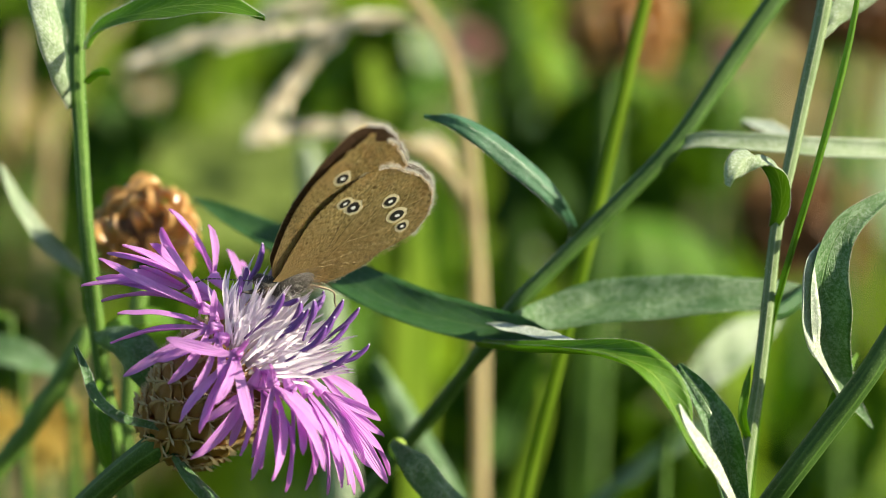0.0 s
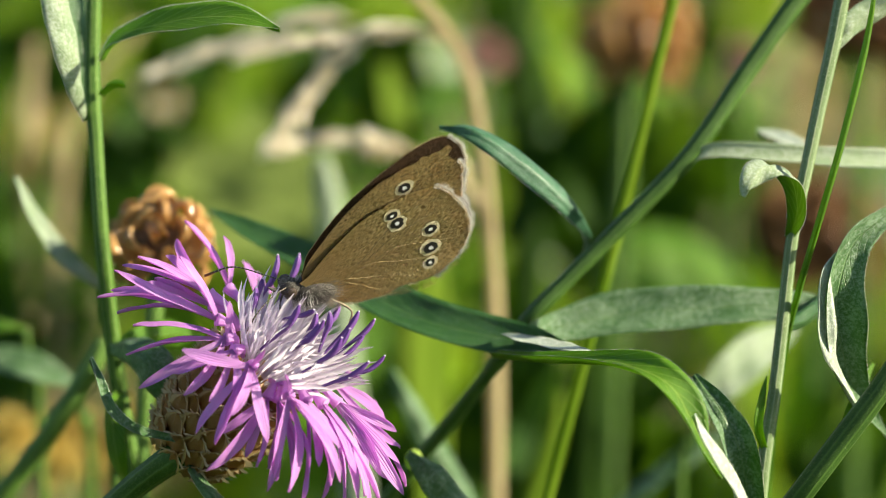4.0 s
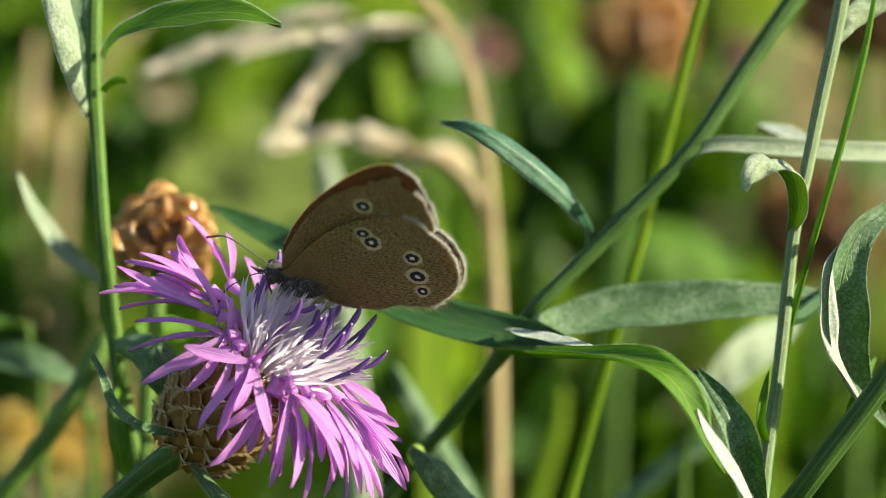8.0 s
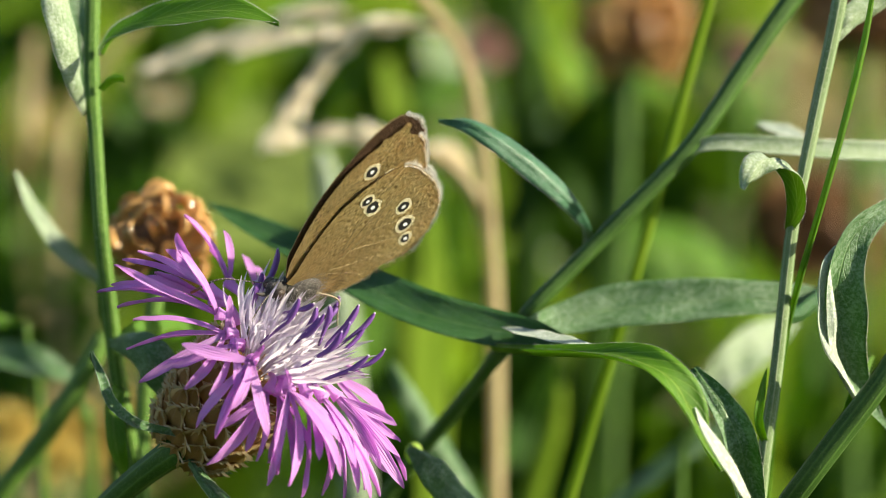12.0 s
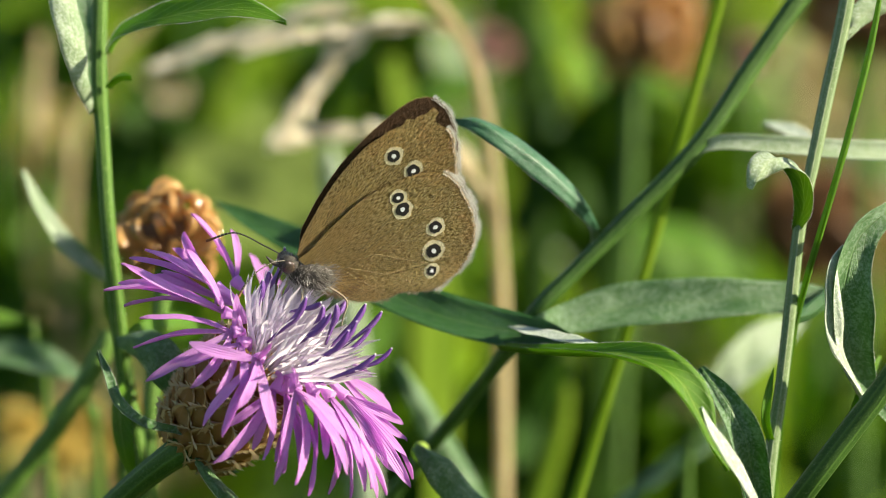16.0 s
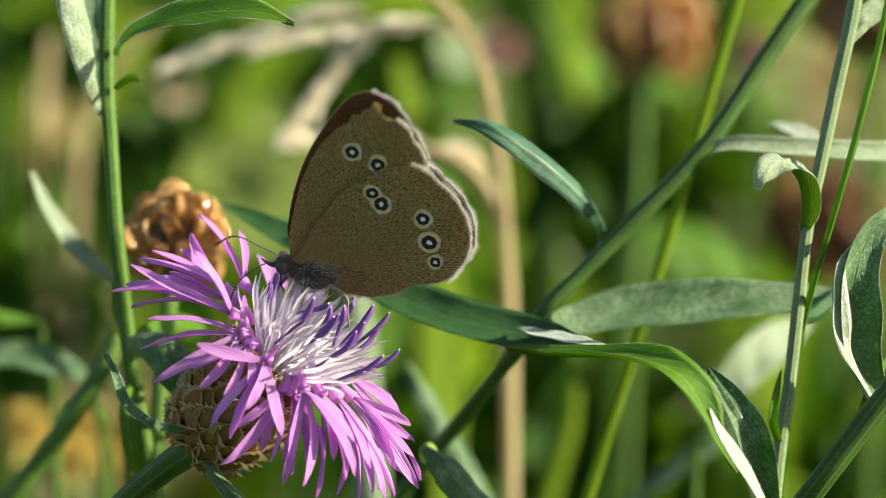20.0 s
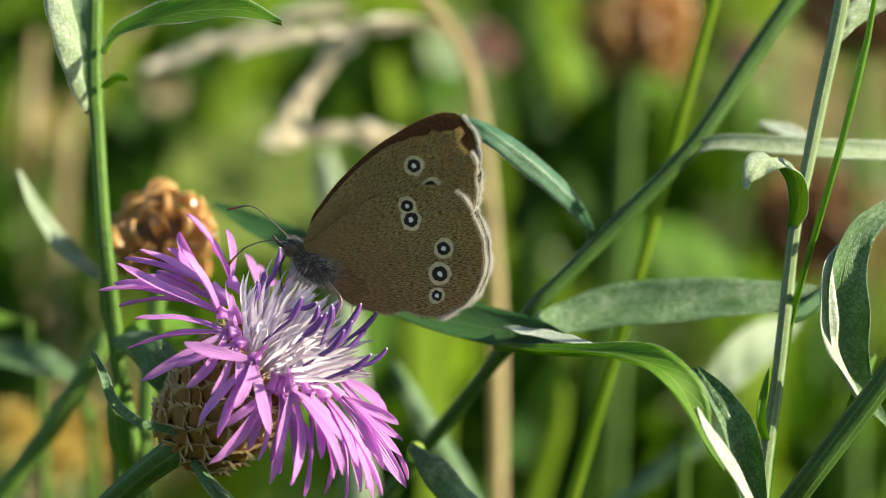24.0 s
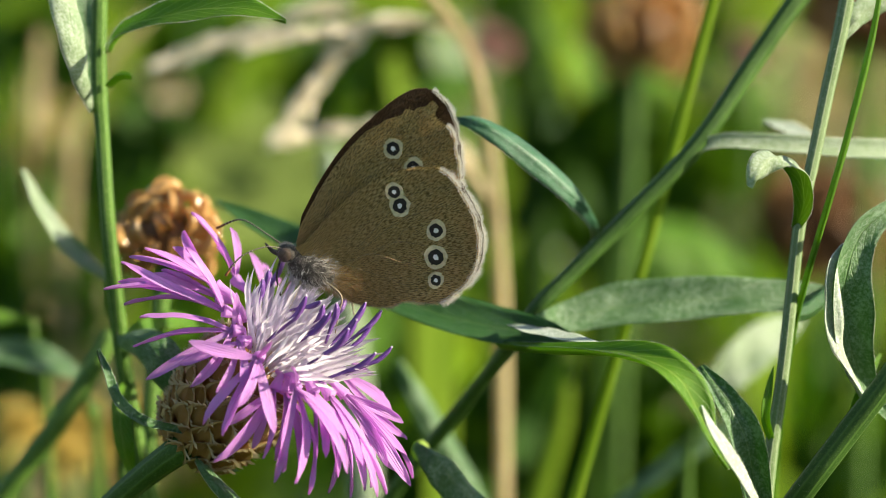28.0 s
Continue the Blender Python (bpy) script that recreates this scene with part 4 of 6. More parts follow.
# upright stalk with the curled leaf
def build_right_stalk():
    line = [(0.0388, 0.0097, 0.4764), (0.03762, 0.00837, 0.47013), (0.03623, 0.00703, 0.46386), (0.0349, 0.0057, 0.45758), (0.03356, 0.00437, 0.45131), (0.03271, 0.00281, 0.44399), (0.03185, 0.00126, 0.43668), (0.03089, -0.00008, 0.4304), (0.03025, -0.0013, 0.42465)]
    t = thing("knapweed_stalk", foot_of(line), "thin pale upright stalk with a curled leaf", "plant")
    stalk("stem", t, line, [0.00072, 0.0007, 0.00066, 0.00062, 0.0006, 0.0006, 0.00062, 0.00066, 0.0007], STEM_PALE, 0.04, n=50, label="pale green stalk turning pinkish")
    stalk_hairs(t, line, [0.00072, 0.0007, 0.00066, 0.00062, 0.0006, 0.0006, 0.00062, 0.00066, 0.0007], 900, 10)
    leaf(t, [(0.03324, 0.00431, 0.45105), (0.0336, 0.00187, 0.45398), (0.03293, 0.00045, 0.45693), (0.03127, -0.00128, 0.45841), (0.02959, -0.00223, 0.45874), (0.0286, -0.00343, 0.45791), (0.02777, -0.00372, 0.45654)], [0.0009, 0.0019, 0.0019, 0.0019, 0.0024, 0.0022, 0.0003], RIGHT + 0.4 * NEAR, -UP * 0.5 + RIGHT * 0.4 - NEAR * 0.5, mats=(LEAF_FRESH, LEAF_PALE), fold=20, wave=0.08, seed=51, hairs=400, label="small leaf curled over at the tip, pale beneath")
    leaf(t, [(0.03776, 0.00903, 0.46843), (0.03894, 0.00942, 0.47026), (0.04124, 0.01075, 0.47172), (0.04394, 0.01114, 0.47356)], [0.0008, 0.0022, 0.0026, 0.002], UP, mats=(LEAF_PALE, LEAF_PALE), fold=20, seed=52)
    # Leaf whitened to look bright although it lies in shade.
    leaf(t, [(0.03744, 0.02379, 0.45609), (0.03512, 0.02597, 0.45676), (0.03276, 0.02815, 0.45739)], [0.001, 0.0026, 0.0003], None, mats=(WOOL_PAINTED_SUN, WOOL_PAINTED_SUN), fold=15, seed=53)
    leaf(t, [(0.03261, 0.00356, 0.44272), (0.03477, 0.00654, 0.44229), (0.03777, 0.01083, 0.44325), (0.04198, 0.01727, 0.44466)], [0.0008, 0.0016, 0.0016, 0.0002], UP, mats=(LEAF_TOP, LEAF_TOP), fold=20, seed=54)
    leaf(t, [(0.0311, 0.00003, 0.43093), (0.03012, -0.00134, 0.43407), (0.03044, -0.00079, 0.43667), (0.03098, 0.00062, 0.43849)], [0.0006, 0.0009, 0.0007, 0.0001], RIGHT, mats=(LEAF_FRESH, LEAF_FRESH), fold=20, seed=55)


def build_corner_stalk():
    line = [(0.04436, -0.00519, 0.4448), (0.04099, -0.00633, 0.43948), (0.03725, -0.00644, 0.43414), (0.034, -0.0064, 0.42952), (0.03216, -0.00508, 0.42611)]
    t = thing("knapweed_stalk", foot_of(line), "green slanting stalk with a big twisted silvery leaf", "plant")
    stalk("stem", t, line, [0.0010, 0.00105, 0.0011, 0.0011, 0.0011], STEM_GREY, 0.04)
    stalk_hairs(t, line, [0.0010, 0.00105, 0.0011, 0.0011, 0.0011], 500, 12)
    leaf(t, [(0.04497, 0.00276, 0.45517), (0.04166, 0.00090, 0.45370), (0.03867, -0.00061, 0.45143), (0.03729, -0.00145, 0.44797), (0.03723, -0.00126, 0.44404), (0.03820, -0.00049, 0.43995), (0.04009, 0.00073, 0.43601), (0.04288, 0.00134, 0.43214)], [0.0008, 0.0020, 0.0037, 0.0048, 0.0050, 0.0038, 0.0022, 0.0002], None, face=unit(NEAR + 0.35 * RIGHT + 0.2 * UP), mats=(LEAF_DOWN, LEAF_TOP), fold=30, curl=4, wave=0.25, n=40, seed=61, hairs=700, label="large silvery downy leaf, folded and arched")
    # Extra piece along the big leaf: sunlight on its edge painted as white.
    leaf(t, [(0.03697, -0.00169, 0.45070), (0.03566, -0.00298, 0.44852), (0.03556, -0.00335, 0.44481), (0.03630, -0.00273, 0.44197), (0.03753, -0.00166, 0.43926), (0.03983, -0.00046, 0.43523)], [0.0004, 0.0018, 0.0024, 0.0018, 0.0009, 0.0003], None, mats=(WOOL_PAINTED_SUN, WOOL_PAINTED_SUN), fold=12, wave=0.35, seed=62, hairs=300, label="turned-up leaf edge, painted white for sunlight")
    leaf(t, [(0.03805, 0.00046, 0.43291), (0.0389, 0.00087, 0.43485), (0.04012, 0.00231, 0.43684), (0.04172, 0.00475, 0.43866)], [0.0002, 0.0009, 0.0010, 0.0003], None, mats=(LEAF_FRESH, LEAF_FRESH), fold=15, seed=63)


# single grass blades and dry stalks behind the flower
def grass_blade(line, width, mat, label, name="tall_grass", side=RIGHT, root=True):
    t = thing(name, foot_of(line) if root else line[-1], label, "grass")
    pts = rooted(line) if root else line
    w = [width * 0.5] + [width] * (len(pts) - 1)
    if side is None:
        side = turned(pts)
    part("blade", blade_mesh("blade", pts, w, side, fold=22, n=40, cols=4, thick=0.0002, local=t.location), mat, t)
    return t


def grass_stem(line, r, mat, label, name="tall_grass"):
    t = thing(name, foot_of(line), label, "grass")
    pts = rooted(line)
    part("stem", tube_mesh("stem", pts, [r * 0.7] + [r] * (len(pts) - 1), 8, 40, local=t.location), mat, t)
    return t


def dry_panicle(spine, branches, label, r=0.0005):
    """Dry grass head: thin stalk and a row of pale spikelets along each branch."""
    t = thing("dry_grass_head", spine[-1], label, "grass")
    rng = np.random.default_rng(len(spine) * 7 + len(branches))
    part("stem", tube_mesh("stem", spine, [r] * len(spine), 6, 40, local=spine[-1]), STRAW, t)
    grain = blade_mesh("spikelet", [(0, 0, 0), (0.35, 0, 0.08), (0.7, 0, 0.05), (1.0, 0, 0.0)], [0.12, 0.34, 0.26, 0.03], (0, 1, 0), fold=-30, n=7, cols=4, sheet=True)
    for b in branches:
        part("branch", tube_mesh("branch", b, [0.0002] * len(b), 5, 20, local=spine[-1]), STRAW, t)
        c = glide(b, 40) - np.array(spine[-1])
        tang = np.gradient(c, axis=0)
        for i in range(2, 40):
            for k in range(1 + i % 2):
                x = unit(unit(tang[i]) + 0.2 * rng.normal(0, 1, 3))
                y = unit(np.cross(x, rng.normal(0, 1, 3)))
                z = np.cross(x, y)
                s = rng.uniform(0.0026, 0.0042)
                p = c[i]
                part("spikelet", grain, STRAW_PALE, t, m=Matrix(((x[0] * s, y[0] * s, z[0] * s, p[0]), (x[1] * s, y[1] * s, z[1] * s, p[1]), (x[2] * s, y[2] * s, z[2] * s, p[2]), (0, 0, 0, 1))))
    return t


def clover_head(place, radius, mat, label, name="clover_head", foot=None):
    t = thing(name, place, label, "flower", "blurred flower heads")
    rng = np.random.default_rng(int(abs(place[0]) * 1e5))
    bud = blade_mesh("petal", [(0, 0, 0), (0.5, 0, 0.06), (1, 0, 0.0)], [0.2, 0.4, 0.05], (0, 1, 0), fold=30, n=6, cols=4, thick=0.05)
    for i in range(60):
        d = unit(rng.normal(0, 1, 3) + np.array((0, 0, 0.35)))
        y = unit(np.cross(d, rng.normal(0, 1, 3)))
        z = np.cross(d, y)
        s = radius * rng.uniform(0.8, 1.05)
        part("petal", bud, mat, t, m=Matrix(((d[0] * s, y[0] * s, z[0] * s, 0), (d[1] * s, y[1] * s, z[1] * s, 0), (d[2] * s, y[2] * s, z[2] * s, 0), (0, 0, 0, 1))))
    pts = [place, (place[0], place[1], place[2] - 0.03), (place[0], place[1], place[2] - 0.1), (place[0], place[1] + 0.01, 0.0)]
    part("stem", tube_mesh("stem", pts, [0.0007] * 4, 6, 16, local=place), STEM, t)
    return t


def build_behind():
    global SWAYING
    # arching dry stalks
    grass_stem([(-0.00561, 0.07543, 0.46817), (-0.00093, 0.07445, 0.4636), (0.0024, 0.07348, 0.45902), (0.00441, 0.07223, 0.45315), (0.00561, 0.07057, 0.44531), (0.00628, 0.06876, 0.43682), (0.00668, 0.06626, 0.42506), (0.00681, 0.06182, 0.40416)], 0.0008, STRAW_DULL, "dry straw-coloured grass stalk arching over")
    grass_blade([(-0.00976, 0.07588, 0.44627), (-0.00298, 0.07588, 0.44627), (0.00176, 0.07542, 0.44409), (0.00481, 0.07464, 0.44044), (0.00624, 0.07352, 0.43514), (0.00691, 0.07168, 0.42652), (0.00705, 0.06661, 0.40265)], 0.0019, STRAW_DULL, "bent dry tan grass blade", side=RIGHT)
    dry_panicle([(0.0004, 0.07589, 0.46072), (-0.009, 0.076, 0.46125), (-0.01505, 0.07582, 0.46039), (-0.0221, 0.0754, 0.45842)], [[(0.00107, 0.07575, 0.46007), (-0.00427, 0.07404, 0.46164), (-0.00962, 0.0739, 0.46098), (-0.01562, 0.07373, 0.4602), (-0.02197, 0.07351, 0.45916)], [(-0.00979, 0.08029, 0.4622), (-0.01523, 0.08026, 0.46206), (-0.02147, 0.08178, 0.4596), (-0.02695, 0.0815, 0.45827), (-0.0331, 0.081, 0.45593)], [(-0.009, 0.07575, 0.46007), (-0.01236, 0.07526, 0.45777), (-0.01538, 0.07442, 0.45382), (-0.01874, 0.07344, 0.44922)]], "pale dry grass head with feathery spikelets")
    dry_panicle([(0.00388, 0.08224, 0.44249), (-0.00164, 0.07884, 0.44576), (-0.00979, 0.07718, 0.44757), (-0.01795, 0.07711, 0.44723)], [[(-0.00164, 0.07884, 0.44576), (-0.00707, 0.07718, 0.44757), (-0.01251, 0.07725, 0.4479), (-0.0175, 0.07514, 0.44757)], [(0.00457, 0.08224, 0.44249), (0.0011, 0.08067, 0.44474), (-0.00578, 0.08081, 0.44541)]], "pale drooping dry grass head")
    # green stems; one of them sways
    SWAYING = grass_stem([(0.03046, 0.03225, 0.47398), (0.02884, 0.03106, 0.46837), (0.02583, 0.02888, 0.45816), (0.02201, 0.02610, 0.44511), (0.01807, 0.02345, 0.43264), (0.01425, 0.02091, 0.42073), (0.01309, 0.02006, 0.41676)], 0.00062, GRASS_LIGHT, "light green grass stem swaying in the breeze")
    grass_blade([(0.04010, 0.00086, 0.47521), (0.03907, -0.00039, 0.46934), (0.03690, -0.00220, 0.46085), (0.03490, -0.00188, 0.45276), (0.03388, 0.00181, 0.44604), (0.03336, 0.00739, 0.43863), (0.03299, 0.01160, 0.42954), (0.03291, 0.01366, 0.41999)], 0.0007, LEAF_FRESH, "thin bright green grass blade in front of the stalks")
    grass_blade([(0.028, 0.14234, 0.4463), (0.02638, 0.13931, 0.43205), (0.02314, 0.13595, 0.41622), (0.02071, 0.12922, 0.38456)], 0.005, GRASS, "blurred grey-green grass blade", side=RIGHT)
    grass_blade([(0.01573, 0.0942, 0.41218), (0.01464, 0.09298, 0.40648), (0.01209, 0.09117, 0.39793), (0.011, 0.08996, 0.39223)], 0.0034, GRASS_LIGHT, "blurred pale green blade with a cut tip", side=RIGHT)
    grass_blade([(-0.00105, 0.10855, 0.4316), (-0.00067, 0.10574, 0.41842), (-0.0009, 0.10263, 0.40377), (-0.00105, 0.09983, 0.39059)], 0.005, GRASS_LIGHT, "broad upright light green grass blade", side=None)
    grass_blade([(-0.0078, 0.1526, 0.44648), (-0.00531, 0.14915, 0.43025), (-0.00365, 0.14398, 0.40591), (-0.00323, 0.13812, 0.37833)], 0.006, GRASS_LIGHT, "upright light green grass blade", side=None)
    grass_blade([(0.0127, 0.17498, 0.45558), (0.01357, 0.17064, 0.43516), (0.014, 0.16522, 0.40964), (0.01357, 0.15726, 0.3722)], 0.006, GRASS, "tall blurred green grass blade", side=RIGHT)
    grass_blade([(-0.0148, 0.0907, 0.44383), (-0.01374, 0.08952, 0.43828), (-0.01303, 0.0882, 0.43205), (-0.01197, 0.08628, 0.42305)], 0.004, LEAF_PALE, "pale leaf blade behind the butterfly", side=RIGHT)
    # broad blurred leaves
    for pts, ws, side, mats, label in (
        # Three broad leaves added so their pale colour fills a sunlit background area.
        ([(-0.04938, 0.21372, 0.42137), (-0.03761, 0.20997, 0.41815), (-0.0231, 0.20525, 0.41518), (-0.00602, 0.20113, 0.41023)], [0.006, 0.017, 0.024, 0.016], None, (LEAF_PAINTED_SUN, LEAF_PAINTED_SUN), "broad pale yellow-green leaf in full sun"),
        ([(-0.04132, 0.18691, 0.41548), (-0.03313, 0.18659, 0.41397), (-0.02585, 0.18634, 0.41281), (-0.01766, 0.18615, 0.41192)], [0.004, 0.010, 0.010, 0.003], None, (LEAF_PAINTED_SUN, LEAF_PAINTED_SUN), "pale yellow-green sunlit leaf behind the flower"),
        ([(-0.03544, 0.23551, 0.42768), (-0.02913, 0.22912, 0.42166), (-0.02197, 0.22275, 0.41579), (-0.01495, 0.21663, 0.411)], [0.004, 0.015, 0.015, 0.004], None, (LEAF_PAINTED_SUN, LEAF_PAINTED_SUN), "pale green sunlit leaf, blurred"),
        ([(0.02842, 0.04334, 0.42301), (0.03154, 0.04411, 0.42667), (0.03551, 0.04677, 0.42954), (0.04041, 0.05125, 0.43138)], [0.001, 0.0044, 0.0046, 0.001], None, (LEAF_PALE, LEAF_PALE), "pale blurred leaf in the sun"),
        ([(0.01917, 0.05244, 0.40814), (0.0237, 0.05332, 0.41225), (0.02953, 0.05419, 0.41637), (0.03341, 0.0546, 0.41827)], [0.004, 0.0044, 0.004, 0.001], UP + RIGHT, (LEAF_DOWN, LEAF_DOWN), "blurred grey-green downy leaf"),
        ([(0.02123, 0.14622, 0.41646), (0.0287, 0.14665, 0.41849), (0.03699, 0.14639, 0.41727), (0.04528, 0.1457, 0.41403)], [0.002, 0.012, 0.013, 0.002], UP, (LEAF_FRESH, LEAF_FRESH), "broad bright green blurred leaf"),
        ([(-0.00518, 0.04146, 0.42863), (-0.00241, 0.04044, 0.4238), (0.00037, 0.03941, 0.41897), (0.00407, 0.03813, 0.41293)], [0.001, 0.0028, 0.0032, 0.0026], RIGHT + 0.4 * UP, (LEAF_DOWN, LEAF_DOWN), "pale drooping blurred leaf"),
        ([(-0.00268, 0.00582, 0.42926), (-0.00076, 0.00355, 0.42823), (0.00087, 0.0031, 0.4261), (0.00358, 0.00254, 0.42345)], [0.0012, 0.0030, 0.0034, 0.003], RIGHT + 0.4 * UP, (LEAF_DOWN, LEAF_DOWN), "young curled grey-green leaf"),
        ([(-0.04318, 0.02713, 0.45258), (-0.04133, 0.02629, 0.44861), (-0.03857, 0.02642, 0.44444), (-0.03462, 0.02673, 0.4411)], [0.0004, 0.0018, 0.0022, 0.001], None, (LEAF_PALE, LEAF_PALE), "narrow pale green leaf"),
        ([(-0.05209, 0.04159, 0.42923), (-0.04716, 0.04162, 0.42935), (-0.04284, 0.0414, 0.42833), (-0.03926, 0.04198, 0.42626)], [0.003, 0.0036, 0.0034, 0.0006], None, (LEAF_DOWN, LEAF_DOWN), "blurred pale green leaf"),
        ([(-0.05209, 0.04255, 0.43376), (-0.04901, 0.04249, 0.43346), (-0.04514, 0.04336, 0.43274)], [0.002, 0.002, 0.0003], UP, (LEAF_FRESH, LEAF_FRESH), "blurred green leaf tip"),
        ([(-0.02083, 0.12193, 0.39835), (-0.01452, 0.12389, 0.40761), (-0.01057, 0.12521, 0.41379), (-0.00663, 0.12586, 0.41688)], [0.003, 0.010, 0.010, 0.002], RIGHT, (LEAF_FRESH, LEAF_FRESH), "broad light green blurred leaf"),
        ([(-0.01712, 0.19778, 0.41852), (-0.00968, 0.1999, 0.42853), (-0.00223, 0.20106, 0.43399), (0.00707, 0.20145, 0.43581)], [0.003, 0.012, 0.012, 0.002], UP, (LEAF_FRESH, LEAF_FRESH), "light green blurred herb leaf"),
    ):
        t = thing("meadow_herb", (pts[-1][0], pts[-1][1], 0.0), label, "plant")
        foot = pts[-1] if pts[-1][2] < pts[0][2] else pts[0]
        part("stem", tube_mesh("stem", [foot, (foot[0], foot[1] + 0.01, foot[2] - 0.05), (pts[-1][0], pts[-1][1] + 0.01, 0.0)], [0.0004, 0.0006, 0.0009], 6, 16, local=t.location), STEM, t)
        leaf(t, pts, ws, None if side is None else side - 0.5 * NEAR, mats=mats, fold=16, wave=0.06, seed=len(label))
    grass_stem([(-0.03457, 0.02753, 0.43521), (-0.03633, 0.02679, 0.43176), (-0.04028, 0.02654, 0.42575), (-0.04397, 0.02652, 0.42086), (-0.04827, 0.02637, 0.41536)], 0.0011, STEM, "green slanting stem")
    # dried and fading heads
    dried_head((-0.02828, 0.02375, 0.4463), (0.05, -0.1, 1.0), 0.0037, "brown glossy dried knapweed head", 70, [(-0.02868, 0.02253, 0.44057), (-0.02954, 0.0211, 0.43382), (-0.03, 0.01966, 0.42707), (-0.03041, 0.01787, 0.41864)])
    dried_head((0.02765, 0.13835, 0.45155), (0.1, -0.2, 1.0), 0.0058, "brown blurred dried knapweed head", 71, [(0.02685, 0.13605, 0.44077), (0.02605, 0.13273, 0.42514), (0.02445, 0.12442, 0.38606)])
    dried_head((0.06158, 0.14402, 0.45421), (0.1, -0.2, 1.0), 0.007, "brown blurred dried head at the back", 72, mat=SEED_DULL, foot=[(0.06036, 0.13931, 0.43205), (0.05955, 0.12922, 0.38456)])
    dried_head((0.06107, 0.18625, 0.41237), (0.1, -0.2, 1.0), 0.008, "brown blurred dried head low at the back", 73, mat=SEED_DULL, foot=[(0.06107, 0.18284, 0.39634), (0.06107, 0.17716, 0.36963)])
    clover_head((0.00756, 0.1677, 0.44538), 0.0042, CLOVER, "pinkish blurred clover head")
    clover_head((0.04815, 0.18247, 0.4427), 0.0042, CLOVER, "faded pinkish blurred clover head")
    clover_head((-0.0481, 0.21087, 0.432), 0.0052, STRAW_PALE, "grey-beige blurred seed head", "faded_flower_head")
    for p, label in (((-0.05644, 0.10248, 0.40304), "yellow"), ((-0.05151, 0.10675, 0.39908), "yellow"), ((-0.04528, 0.1118, 0.39881), "yellow"), ((-0.05081, 0.12184, 0.39797), "yellow"), ((-0.04105, 0.11252, 0.40219), "yellow")):
        clover_head(p, 0.0048, BLOSSOM, "ochre-yellow blurred blossom low in the grass", "yellow_blossom")
    grass_stem([(-0.05922, 0.15329, 0.44972), (-0.05988, 0.15157, 0.44161), (-0.06046, 0.14984, 0.4335), (-0.0659, 0.18625, 0.41237), (-0.06499, 0.17678, 0.36785)], 0.0010, STRAW_DULL, "dry tan grass stalk, blurred")
    grass_stem([(-0.04452, 0.16376, 0.45089), (-0.04961, 0.1627, 0.4459), (-0.05386, 0.16111, 0.43842), (-0.05641, 0.15864, 0.42679), (-0.05768, 0.14804, 0.37693)], 0.0010, STRAW_DULL, "dry tan leaning grass stalk, blurred")


# ---------------------------------------------------------------- butterfly
HAIR_WHITE = plain_material("fine_white_hair", (0.74, 0.72, 0.67), (0.90, 0.88, 0.84), 900.0, 0.6, 0.4, (0.9, 0.88, 0.82))
HAIR_GREY = plain_material("fine_grey_hair", (0.16, 0.15, 0.14), (0.66, 0.65, 0.62), 1200.0, 0.6, 0.2, (0.4, 0.36, 0.3))
HAIR_GOLD = plain_material("fine_golden_hair", (0.50, 0.36, 0.13), (0.86, 0.69, 0.36), 1200.0, 0.35, 0.45, (0.86, 0.66, 0.28))
HAIR_BROWN = plain_material("fine_brown_hair", (0.22, 0.15, 0.08), (0.38, 0.28, 0.15), 1200.0, 0.6, 0.25, (0.4, 0.28, 0.12))
HAIR_BUFF = plain_material("fine_buff_hair", (0.34, 0.27, 0.17), (0.62, 0.53, 0.38), 1200.0, 0.6, 0.35, (0.55, 0.44, 0.26))
HAIR_DARK = plain_material("fine_dark_hair", (0.05, 0.03, 0.012), (0.13, 0.08, 0.03), 1200.0, 0.5)
VEIN = plain_material("wing_vein", (0.34, 0.24, 0.10), (0.52, 0.40, 0.20), 900.0, 0.6)
BODY = plain_material("body_dark", (0.02, 0.018, 0.015), (0.07, 0.06, 0.05), 1500.0, 0.8)
EYE_DARK = plain_material("eye_glossy", (0.03, 0.022, 0.016), (0.07, 0.05, 0.04), 6000.0, 0.12)
LEG = plain_material("leg_tan", (0.22, 0.17, 0.10), (0.40, 0.33, 0.22), 1500.0, 0.6)
RING = plain_material("eyespot_ring", (0.52, 0.46, 0.28), (0.70, 0.63, 0.42), 3000.0, 0.8, rel=0.5)
SPOT_BLACK = plain_material("eyespot_black", (0.006, 0.006, 0.006), (0.016, 0.014, 0.013), 3000.0, 0.7)
SPOT_WHITE = plain_material("eyespot_pupil", (0.75, 0.78, 0.82), (0.85, 0.86, 0.88), 3000.0, 0.6)


